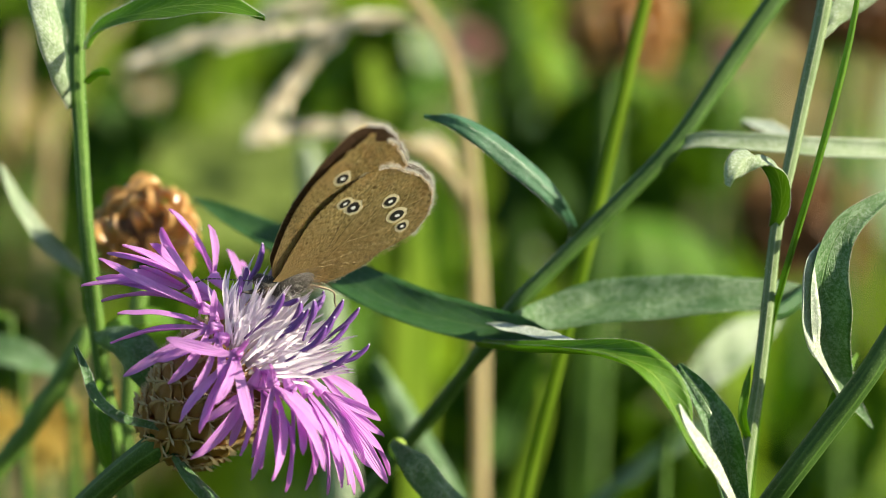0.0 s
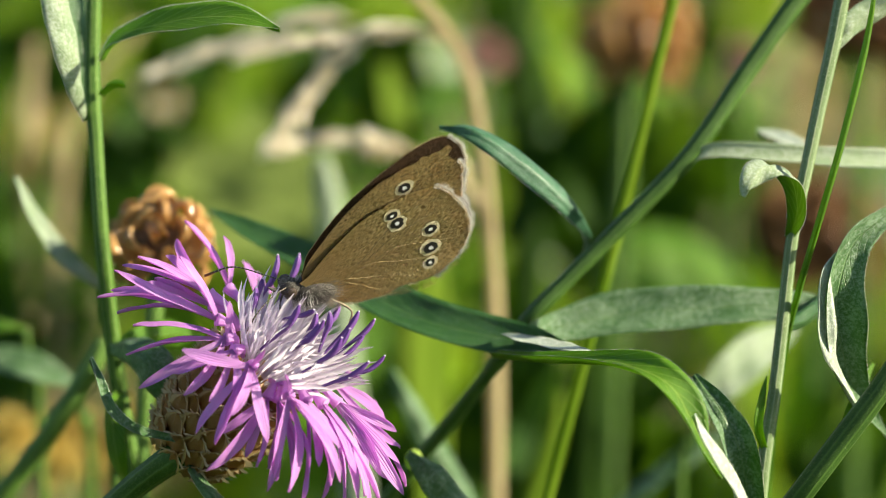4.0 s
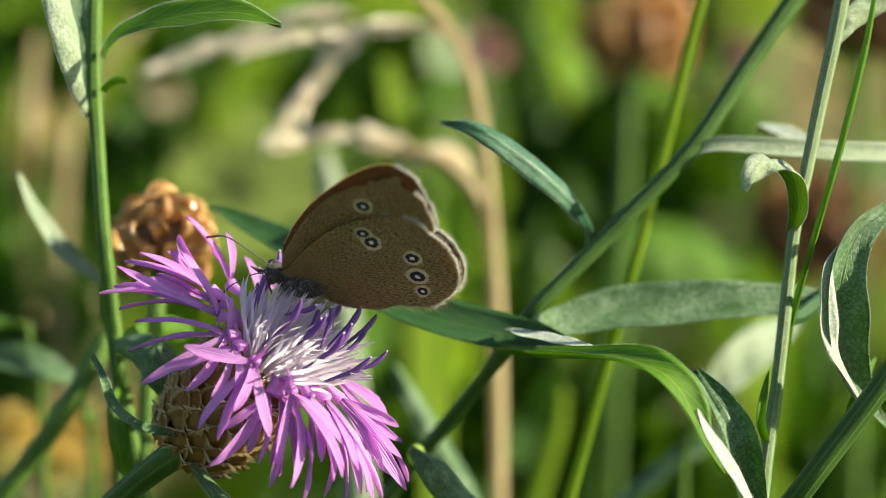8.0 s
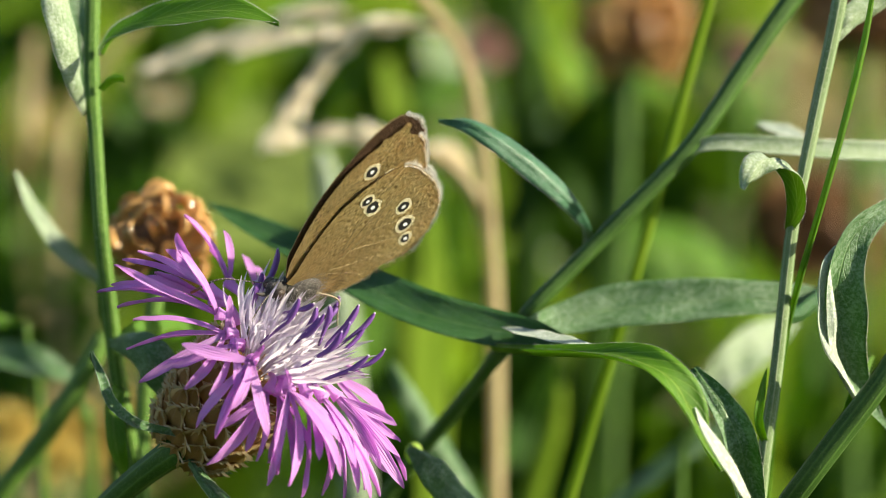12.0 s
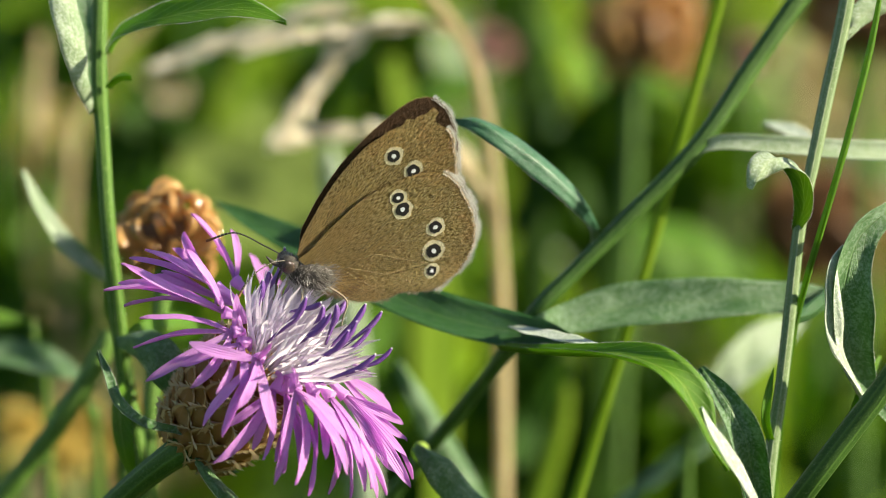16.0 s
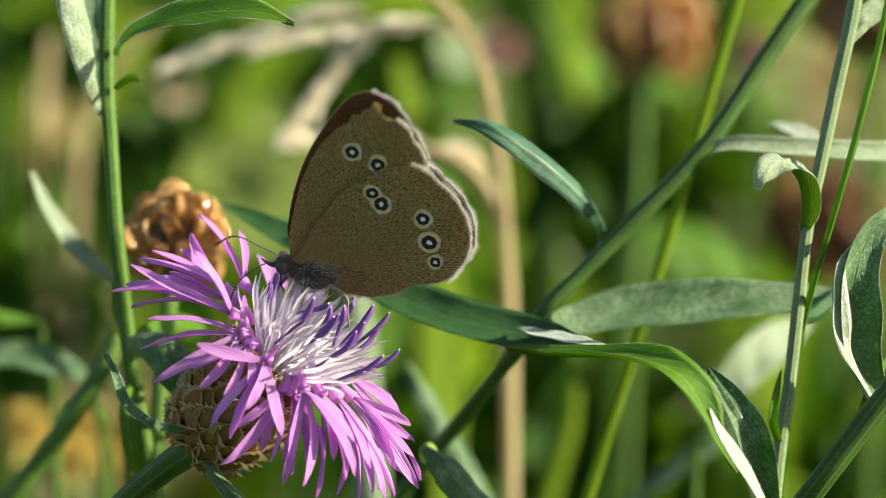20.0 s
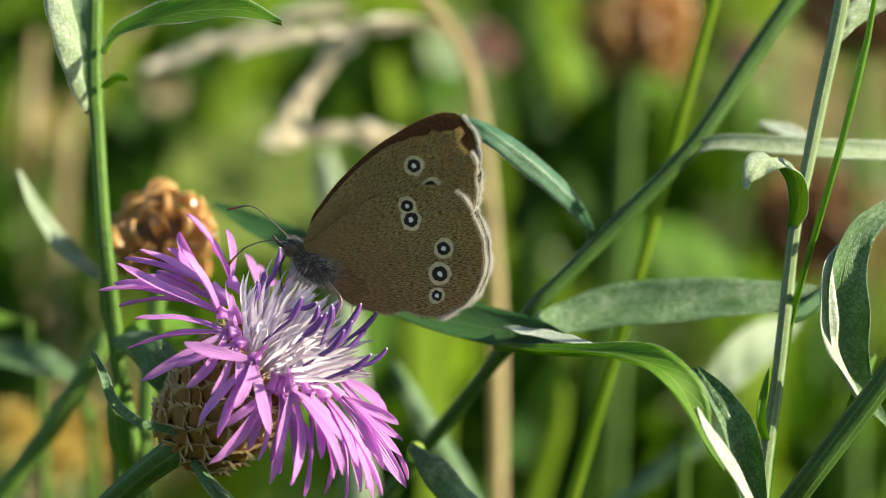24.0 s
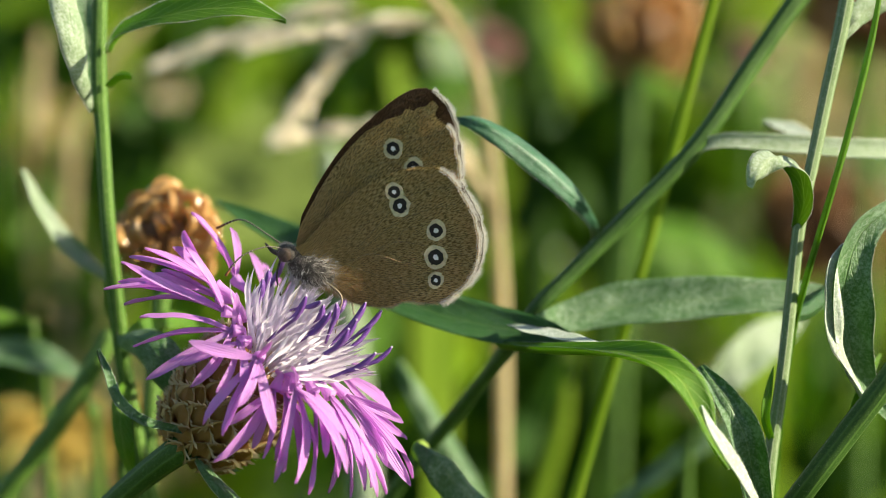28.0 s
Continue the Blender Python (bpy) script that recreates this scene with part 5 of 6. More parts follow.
def wing_material(name, dark, mid, light, edge, share, glow):
    """Scaled wing: speckled hair-like grain running out from the wing's root, pale veins, tawny edge."""
    m, nt, b = material(name)
    tc = nt.nodes.new("ShaderNodeTexCoord")
    sep = nt.nodes.new("ShaderNodeSeparateXYZ")
    nt.links.new(tc.outputs["Object"], sep.inputs[0])
    x, z = sep.outputs[0], sep.outputs[2]
    ang = math_node(nt, "ARCTAN2", math_node(nt, "ADD", z, 0.004), math_node(nt, "ADD", x, 0.006))
    rad = math_node(nt, "SQRT", math_node(nt, "ADD", math_node(nt, "MULTIPLY", x, x), math_node(nt, "MULTIPLY", z, z)))
    comb = nt.nodes.new("ShaderNodeCombineXYZ")
    nt.links.new(math_node(nt, "MULTIPLY", ang, 185.0), comb.inputs[0])
    nt.links.new(math_node(nt, "MULTIPLY", rad, 2300.0), comb.inputs[1])
    grain = noise_fac(nt, 1.0, 2.0, 0.6, comb.outputs[0])
    broad = noise_fac(nt, 160.0, 3.0, 0.6)
    comb2 = nt.nodes.new("ShaderNodeCombineXYZ")
    nt.links.new(math_node(nt, "MULTIPLY", ang, 160.0), comb2.inputs[0])
    nt.links.new(math_node(nt, "MULTIPLY", rad, 1500.0), comb2.inputs[1])
    strands = noise_fac(nt, 1.0, 3.0, 0.7, comb2.outputs[0])
    col = ramp(nt, grain, [(0.40, dark), (0.48, mid), (0.58, light)])
    col = mix(nt, math_node(nt, "MULTIPLY", broad, 0.25), col, mid)
    col = mix(nt, ramp(nt, noise_fac(nt, 240.0, 3.0, 0.7), [(0.45, (0, 0, 0)), (0.7, (0.2, 0.2, 0.2))]), col, dark)
    root = ramp(nt, math_node(nt, "MULTIPLY", rad, 55.0), [(0.15, (0.4, 0.4, 0.4)), (0.6, (0, 0, 0))])
    col = mix(nt, math_node(nt, "MULTIPLY", root, ramp(nt, broad, [(0.35, (0.3, 0.3, 0.3)), (0.6, (1, 1, 1))])), col, edge)
    col = mix(nt, ramp(nt, strands, [(0.55, (0, 0, 0)), (0.7, (0.35, 0.35, 0.35))]), col, light)
    col = mix(nt, ramp(nt, strands, [(0.3, (0.45, 0.45, 0.45)), (0.42, (0, 0, 0))]), col, dark)
    rim = ramp(nt, math_node(nt, "MULTIPLY", rad, 55.0), [(0.60, (0, 0, 0)), (0.88, (1, 1, 1))])
    patch = ramp(nt, noise_fac(nt, 420.0, 4.0, 0.7), [(0.40, (0.15, 0.15, 0.15)), (0.62, (1, 1, 1))])
    col = mix(nt, math_node(nt, "MULTIPLY", math_node(nt, "MULTIPLY", rim, patch), 0.5), col, edge)
    rim2 = ramp(nt, math_node(nt, "MULTIPLY", rad, 55.0), [(0.25, (0.25, 0.25, 0.25)), (0.75, (1, 1, 1))])
    saw = math_node(nt, "PINGPONG", math_node(nt, "ADD", math_node(nt, "MULTIPLY", ang, 4.6), math_node(nt, "MULTIPLY", broad, 0.12)), 0.5)
    vein = ramp(nt, saw, [(0.0, (1, 1, 1)), (0.05, (0, 0, 0))])
    col = mix(nt, math_node(nt, "MULTIPLY", math_node(nt, "MULTIPLY", vein, rim2), 0.16), col, light)
    nt.links.new(col, b.inputs["Base Color"])
    b.inputs["Roughness"].default_value = 0.7
    b.inputs["Specular IOR Level"].default_value = 0.25
    bump(nt, b, math_node(nt, "ADD", math_node(nt, "ADD", grain, strands), math_node(nt, "MULTIPLY", vein, 0.6)), 1.0, 0.0004)
    translucent(nt, b, mix(nt, 0.75, glow, col), share)
    return m


WING_UNDER = wing_material("wing_underside_brown", (0.10, 0.070, 0.026), (0.71, 0.51, 0.17), (0.97, 0.83, 0.43), (0.80, 0.43, 0.15), 0.46, (0.92, 0.64, 0.24))
WING_UPPER = wing_material("wing_upperside_dark", (0.04, 0.024, 0.014), (0.09, 0.052, 0.030), (0.16, 0.094, 0.054), (0.13, 0.066, 0.034), 0.36, (0.30, 0.18, 0.065))

HIND = [(-1.7, 1.74), (-0.61, 2.51), (0.84, 4.21), (2.56, 5.97), (4.49, 7.67), (6.23, 8.67), (7.9, 9.4), (9.72, 9.8), (11.4, 9.67), (12.26, 9.23), (13.17, 8.43), (13.85, 7.21), (14.59, 5.67), (15.07, 4.4), (15.31, 2.8), (15.26, 1.21), (14.83, -0.3), (14.06, -1.74), (12.85, -2.87), (11.64, -3.52), (10.35, -3.65), (9.38, -3.5), (8.25, -3.52), (6.97, -4.11), (5.44, -4.15), (3.99, -3.91), (2.64, -3.27), (1.63, -2.29), (0.67, -1.15), (-0.17, -0.04), (-1.15, 1.01)]
FORE_TORN = [(-1.71, 2.04), (-1.26, 3.85), (-0.4, 5.68), (0.64, 7.73), (1.99, 9.97), (3.34, 11.75), (4.63, 13.18), (5.69, 13.85), (6.62, 14.52), (7.83, 14.89), (8.33, 15.6), (9.06, 15.34), (9.35, 15.73), (10.05, 15.82), (10.72, 16.47), (11.26, 15.95), (10.96, 15.14), (11.39, 14.52), (12.29, 14.05), (12.71, 13.11), (12.98, 11.63), (13.26, 9.98), (13.26, 8.7), (11.97, 6.9), (7.22, 4.14), (0.82, 1.18), (-1.26, 1.01)]
VEINS_HIND = (((3.28, 0.42), (5.54, 1.16), (7.95, 0.44), (9.82, -0.15), (11.43, -0.67), (13.98, -1.51)), ((4.53, 0.92), (7.49, 2.31), (9.58, 2.16), (12.23, 1.59), (15.46, 1)), ((5.54, 1.16), (7.74, 2.46), (8.59, 3.66), (10.93, 4.12), (15.08, 4.16)), ((4.46, 1.49), (6.84, 3.63), (8.54, 4.67), (10.77, 5.64), (14.07, 6.34)), ((4.41, 2.05), (7.18, 5.29), (9.09, 6.89), (11.08, 7.65), (13.4, 7.83)), ((2.79, 0.16), (5.48, -0.8), (8.18, -1.82), (10.64, -2.99)), ((2.56, -0.11), (4.82, -1.9), (6.53, -3.37)))
VEINS_FORE = (((0.09, 1.12), (-0.03, 2.81), (0.21, 4.48)), ((5.12, 10.15), (7.69, 10.38), (10.21, 11.05), (12.45, 12.02)), ((6.28, 8.98), (8.83, 9.43), (10.79, 10.46), (12.91, 11.07)), ((4.25, 11.04), (6.68, 12.61), (8.42, 13.32), (10.41, 14.18)), ((4.8, 10.73), (7.78, 12), (10.02, 12.88), (11.93, 13.5)))
FORE_FULL = [(-1.59, 2.0), (-1.39, 4.18), (-0.86, 5.51), (0.25, 7.84), (2.07, 10.81), (3.84, 13.03), (5.62, 14.86), (7.27, 16.31), (8.75, 17.21), (9.77, 17.37), (10.59, 17.25), (11.47, 16.53), (12.35, 15.32), (13.04, 13.44), (13.37, 11.09), (13.48, 8.78), (11.97, 6.9), (7.22, 4.14), (0.82, 1.18), (-1.26, 1.01)]


def swell(x, z):
    """Slight cupping and pleats of a wing, in metres off its plane."""
    a, r = math.atan2(z + 0.002, x + 0.004), math.hypot(x, z)
    return -0.0022 * (r / 0.018) ** 2 * 0.12 + 0.00007 * math.sin(a * 23) * min(1, r / 0.008)


def wing_mesh(name, outline, scallop, tooth=0):
    from_mm = [(x / 1000, z / 1000) for x, z in outline]
    n = len(from_mm) * 9
    loop = glide(from_mm + [from_mm[0]], n + 1)[:-1]
    if tooth:
        ring = np.array(from_mm + [from_mm[0]])
        flat = np.array([ring[i // 9] * (1 - i % 9 / 9) + ring[i // 9 + 1] * (i % 9 / 9) for i in range(n)])
        torn = np.array([1.0 if p[0] > 0.0058 and p[1] > 0.0125 else 0.0 for p in flat])[:, None]
        loop = loop * (1 - torn) + flat * torn
    mid = loop.mean(axis=0)
    rng = np.random.default_rng(n + tooth)
    for i in range(n):
        if loop[i][0] > 0.0085:
            out = unit(loop[i] - mid)
            loop[i] = loop[i] + out * (scallop * math.sin(i * 0.62) + rng.normal(0, 0.00004))
    pts = [Vector(p) for p in loop]
    lo, hi = loop.min(axis=0), loop.max(axis=0)
    step = 0.0007
    inside = []
    for gx in np.arange(lo[0] + step / 2, hi[0], step):
        for gz in np.arange(lo[1] + step / 2, hi[1], step):
            hit = False
            for i in range(n):
                (xa, za), (xb, zb) = loop[i], loop[i - 1]
                if (za > gz) != (zb > gz) and gx < (xb - xa) * (gz - za) / (zb - za) + xa:
                    hit = not hit
            if hit and min(np.hypot(loop[:, 0] - gx, loop[:, 1] - gz)) > step * 0.5:
                inside.append(Vector((gx, gz)))
    from mathutils import geometry
    vs, _, fs, *_ = geometry.delaunay_2d_cdt(pts + inside, [(i, (i + 1) % n) for i in range(n)], [list(range(n))], 1, 1e-7)
    m = len(vs)
    th = 0.00004
    verts = [(v[0], swell(*v) - th, v[1]) for v in vs] + [(v[0], swell(*v) + th, v[1]) for v in vs]
    faces, slots = [], []
    for f in fs:
        faces += [tuple(f), tuple(m + i for i in reversed(f))]
        slots += [0, 1]
    return mesh_from(name, verts, faces, slots=slots), loop


def fringe_mesh(loop, where, length, count, seed, droop=0.3):
    """Fine hairs standing off a wing's edge."""
    rng = np.random.default_rng(seed)
    mid = loop.mean(axis=0)
    keep = [i for i in range(len(loop)) if where(loop[i])]
    roots, ways, lens = [], [], []
    for _ in range(count):
        i = keep[int(rng.integers(len(keep)))]
        p = loop[i] + (loop[(i + 1) % len(loop)] - loop[i]) * rng.random()
        t = unit(loop[(i + 2) % len(loop)] - loop[i - 2])
        o = np.array((t[1], -t[0]))
        if np.dot(o, p - mid) < 0:
            o = -o
        d = unit(np.array((o[0] + rng.normal(0, 0.45), rng.normal(0, droop), o[1] + rng.normal(0, 0.45))))
        roots.append(np.array((p[0], swell(*p), p[1])) - d * 0.0002)
        ways.append(d)
        lens.append(length * rng.uniform(0.2, 1.1) * (1.0 + 0.22 * math.sin(i * 0.31) + 0.12 * math.sin(i * 0.83)))
    return hair_mesh("fringe", roots, ways, lens, 0.000010)


def eyespot(owner, x, z, r, side, pupil=0.36):
    """Ring, black disc and white pupil, raised in three thin steps on the wing's face."""
    x, z = x / 1000, z / 1000
    rng = np.random.default_rng(int(r * 1e7))
    verts, faces, slots = [], [], []
    for lvl, (q, off) in enumerate(((0.94, 0.00007), (0.62, 0.00010), (0.62 * pupil, 0.00013))):
        k = len(verts)
        n = 36
        wob = rng.normal(0, 0.022, 5)
        verts.append((x, swell(x, z) + side * off, z))
        for i in range(n):
            a = 2 * math.pi * i / n
            rr = r * q * (1 + sum(w * math.sin((j + 2) * a + j) for j, w in enumerate(wob)) * (1.0 if lvl < 2 else 3.5) + rng.normal(0, (0.035, 0.05, 0.1)[lvl]))
            px, pz = x + rr * math.cos(a) * 0.94, z + rr * math.sin(a) * 1.05
            verts.append((px, swell(px, pz) + side * off, pz))
        for i in range(n):
            a, b = k + 1 + i, k + 1 + (i + 1) % n
            faces.append((k, a, b) if side < 0 else (k, b, a))
            slots.append(lvl)
    return part("eyespot", mesh_from("eyespot", verts, faces, slots=slots), [RING, SPOT_BLACK, SPOT_WHITE], owner, "black eyespot with white pupil and pale ring")


def fur(owner, centre, radii, count, length, mat, seed, back=(0.5, 0, -0.2)):
    rng = np.random.default_rng(seed)
    roots, ways = [], []
    for _ in range(count):
        d = unit(rng.normal(0, 1, 3))
        roots.append(np.array(centre) + d * np.array(radii))
        ways.append(unit(d + np.array(back) + rng.normal(0, 0.25, 3)))
    part("fur", hair_mesh("fur", roots, ways, length * rng.uniform(0.5, 1.3, count), 0.000017), mat, owner)


def ball_mesh(name, centre, radii, tilt=0.0, n=12, bulge=0.0):
    verts, faces = [], []
    c, s = math.cos(tilt), math.sin(tilt)
    for i in range(n + 1):
        th = math.pi * i / n
        for k in range(2 * n):
            a = math.pi * k / n
            x, y, z = -math.cos(th) * radii[0], math.sin(th) * math.cos(a) * radii[1], math.sin(th) * math.sin(a) * radii[2]
            y, z = y * (1 + bulge * math.sin(3 * x / radii[0])), z * (1 + bulge * math.sin(3 * x / radii[0]))
            verts.append((centre[0] + x * c - z * s, centre[1] + y, centre[2] + x * s + z * c))
    for i in range(n):
        for k in range(2 * n):
            a, b = i * 2 * n + k, i * 2 * n + (k + 1) % (2 * n)
            faces.append((a, b, b + 2 * n, a + 2 * n))
    return mesh_from(name, verts, faces)


def build_butterfly():
    t = thing("butterfly", (-0.012, 0, 0.449), "brown ringlet butterfly with yellow-ringed eyespots feeding on the flower", "butterfly")
    fores = []
    hind_spots = (((7.61, 7.32), 0.00096), ((8.1, 5.96), 0.00110), ((11.41, 3.54), 0.00106), ((11.36, 0.93), 0.00123), ((11.32, -1.39), 0.00085))
    fore_spots = (((7.2, 11.67), 0.00103), ((9.1, 9.89), 0.00106))
    for near in (True, False):
        side = -1 if near else 1
        mats = [WING_UNDER, WING_UPPER] if near else [WING_UPPER, WING_UNDER]
        # hindwings lie outside the forewings
        tilt = pose(0, -0.00050, 0, 0.82, 0, 0)
        if not near:
            tilt = pose(0.0004, 0.0003, 0.0, 0.75, 0.8, -0.4)
        me, loop = wing_mesh("hindwing", HIND, 0.00004)
        w = part("hindwing", me, mats, t, "", tilt)
        for (x, z), r in hind_spots:
            eyespot(w, x, z, r, side)
        part("fringe", fringe_mesh(loop, lambda p: p[0] > 0.0118 and p[1] > -0.0036, 0.00075, 5200, 5), HAIR_WHITE, w, "white hair fringe")
        part("fringe", fringe_mesh(loop, lambda p: p[1] < -0.0005 and p[0] < 0.0122, 0.0006, 2600, 6), HAIR_BUFF, w, "buff hair fringe")
        me, loop = wing_mesh("forewing", FORE_TORN if near else FORE_FULL, 0.00003, 1 if near else 0)
        place = pose(0, -0.0002, 0, 0.8, 0, 0) if near else pose(0.0001, 0.00012, 0.0001, 0.8, -0.2, -0.2)
        f = part("forewing", me, mats, t, "tattered brown forewing with torn tip" if near else "dark brown forewing", place)
        for (x, z), r in fore_spots:
            eyespot(f, x, z, r, side)
        part("fringe", fringe_mesh(loop, lambda p: p[0] > (0.0120 if near else 0.0106) and p[1] > 0.008, 0.00065, 2600, 7), HAIR_WHITE, f, "white hair fringe")
        fores.append((f, place))
        if near:
            part("fringe", fringe_mesh(np.array(HIND[2:10]) / 1000, lambda p: p[0] > 0.003, 0.0003, 500, 8), HAIR_GOLD, w, "golden hairs on the upper edge")
            for owner, veins in ((w, VEINS_HIND), (f, VEINS_FORE)):
                for v in veins:
                    line = [(x / 1000, swell(x / 1000, z / 1000) - 0.00004, z / 1000) for x, z in glide(v, 14)]
                    part("vein", tube_mesh("vein", line, [0.000026, 0.000020, 0.000010], 5, 20), VEIN, owner)
    # silky hairs lying on the inner half of the wings
    rng = np.random.default_rng(97)
    for owner, outline, count, mat, length in ((t.children[0], HIND, 6000, HAIR_GOLD, 0.9), (t.children[0], HIND, 5000, HAIR_DARK, 0.6), (fores[0][0], FORE_TORN, 3600, HAIR_GOLD, 0.8), (fores[0][0], FORE_TORN, 3200, HAIR_DARK, 0.55)):
        roots, ways, lens = [], [], []
        ring = [(x / 1000, z / 1000) for x, z in outline]
        while len(roots) < count:
            a, r = rng.uniform(-0.4, 1.4), 0.0185 * math.sqrt(rng.random())
            x, z = r * math.cos(a), r * math.sin(a)
            hit = False
            for i in range(len(ring)):
                (xa, za), (xb, zb) = ring[i], ring[i - 1]
                if (za > z) != (zb > z) and x < (xb - xa) * (z - za) / (zb - za) + xa:
                    hit = not hit
            if not hit or (r > 0.012 and rng.random() < 0.2):
                continue
            turn = a + rng.normal(0, 0.25) - 0.15
            roots.append(np.array((x, swell(x, z) - 0.00004, z)))
            ways.append(unit(np.array((math.cos(turn), -0.10 - 0.14 * rng.random(), math.sin(turn)))))
            lens.append(length * (0.0009 if r < 0.008 else 0.0005) * rng.uniform(0.5, 1.3))
        part("wing_hairs", hair_mesh("wing_hairs", roots, ways, lens, 0.000013), mat, owner)
    # body
    part("thorax", ball_mesh("thorax", (-0.0002, 0, -0.0006), (0.0024, 0.0014, 0.0016), -0.35), BODY, t)
    part("abdomen", ball_mesh("abdomen", (0.0052, 0.0001, -0.0022), (0.0042, 0.00042, 0.0010), -0.25, bulge=0.04), BODY, t)
    h = part("head", ball_mesh("head", (-0.0025, 0, 0.0010), (0.0010, 0.0009, 0.0009)), BODY, t)
    for s in (-1, 1):
        part("eye", ball_mesh("eye", (-0.0027, s * 0.00085, 0.0011), (0.00065, 0.0004, 0.00072), n=10), EYE_DARK, h)
    part("palp", tube_mesh("palp", [(-0.003, 0, 0.0008), (-0.0039, 0, 0.0012), (-0.0046, 0, 0.002)], [0.00025, 0.00022, 0.00005], 6, 8), BODY, h)
    part("proboscis", tube_mesh("proboscis", [(-0.0031, 0, 0.0006), (-0.0036, 0, -0.0015), (-0.0030, 0, -0.0045)], [0.00012, 0.00010, 0.00006], 6, 10), BODY, h)
    fur(t, (-0.0002, 0, -0.0006), (0.0022, 0.0013, 0.0015), 2200, 0.0009, HAIR_GREY, 90)
    fur(t, (-0.0025, 0, 0.0010), (0.0009, 0.0007, 0.0008), 260, 0.0005, HAIR_GREY, 91, (-0.2, 0, 0.3))
    fur(t, (0.0003, -0.0002, -0.0006), (0.0021, 0.0014, 0.0016), 260, 0.0008, HAIR_WHITE, 94, (0.7, 0, -0.3))
    fur(t, (0.0024, -0.0003, -0.0016), (0.0018, 0.0009, 0.0012), 900, 0.0009, HAIR_BROWN, 92, (0.8, 0, -0.2))
    ant = antenna_material()
    for s, tip in ((-1, ((-0.0045, -0.0012, 0.0020), (-0.0066, -0.0022, 0.0014), (-0.0080, -0.003, -0.0002))), (1, ((-0.0045, 0.0012, 0.0024), (-0.0070, 0.0024, 0.0034), (-0.0095, 0.0034, 0.0022)))):
        part("antenna", tube_mesh("antenna", [(-0.0029, s * 0.0004, 0.0016), *tip], [0.00006, 0.00006, 0.00007, 0.00014], 7, 26), ant, t, "thin banded antenna with orange-brown club")
    for x, s, knee, toe in ((-0.0012, -1, (-0.0018, -0.0022, -0.0026), (-0.0034, -0.0020, -0.0058)), (0.0008, -1, (0.0026, -0.0022, -0.0024), (0.0020, -0.0026, -0.0060)),
                            (-0.0012, 1, (-0.0024, 0.0018, -0.0024), (-0.0042, 0.0016, -0.0052)), (0.0008, 1, (0.0030, 0.0020, -0.0026), (0.0034, 0.0022, -0.0062))):
        part("leg", tube_mesh("leg", [(x, s * 0.0007, -0.0014), knee, tuple((np.array(knee) + np.array(toe)) / 2), toe], [0.00013, 0.0001, 0.00008, 0.00005], 7, 16), LEG, t)
    return t, fores


def antenna_material():
    m, nt, b = material("antenna_banded")
    uv = nt.nodes.new("ShaderNodeUVMap").outputs[0]
    sep = nt.nodes.new("ShaderNodeSeparateXYZ")
    nt.links.new(uv, sep.inputs[0])
    band = math_node(nt, "PINGPONG", math_node(nt, "MULTIPLY", sep.outputs[1], 24.0), 0.5)
    col = ramp(nt, band, [(0.07, (0.45, 0.42, 0.35)), (0.14, (0.045, 0.032, 0.02))])
    col = mix(nt, ramp(nt, sep.outputs[1], [(0.86, (0, 0, 0)), (0.93, (1, 1, 1))]), col, (0.22, 0.08, 0.02))
    nt.links.new(col, b.inputs["Base Color"])
    b.inputs["Roughness"].default_value = 0.6
    return m


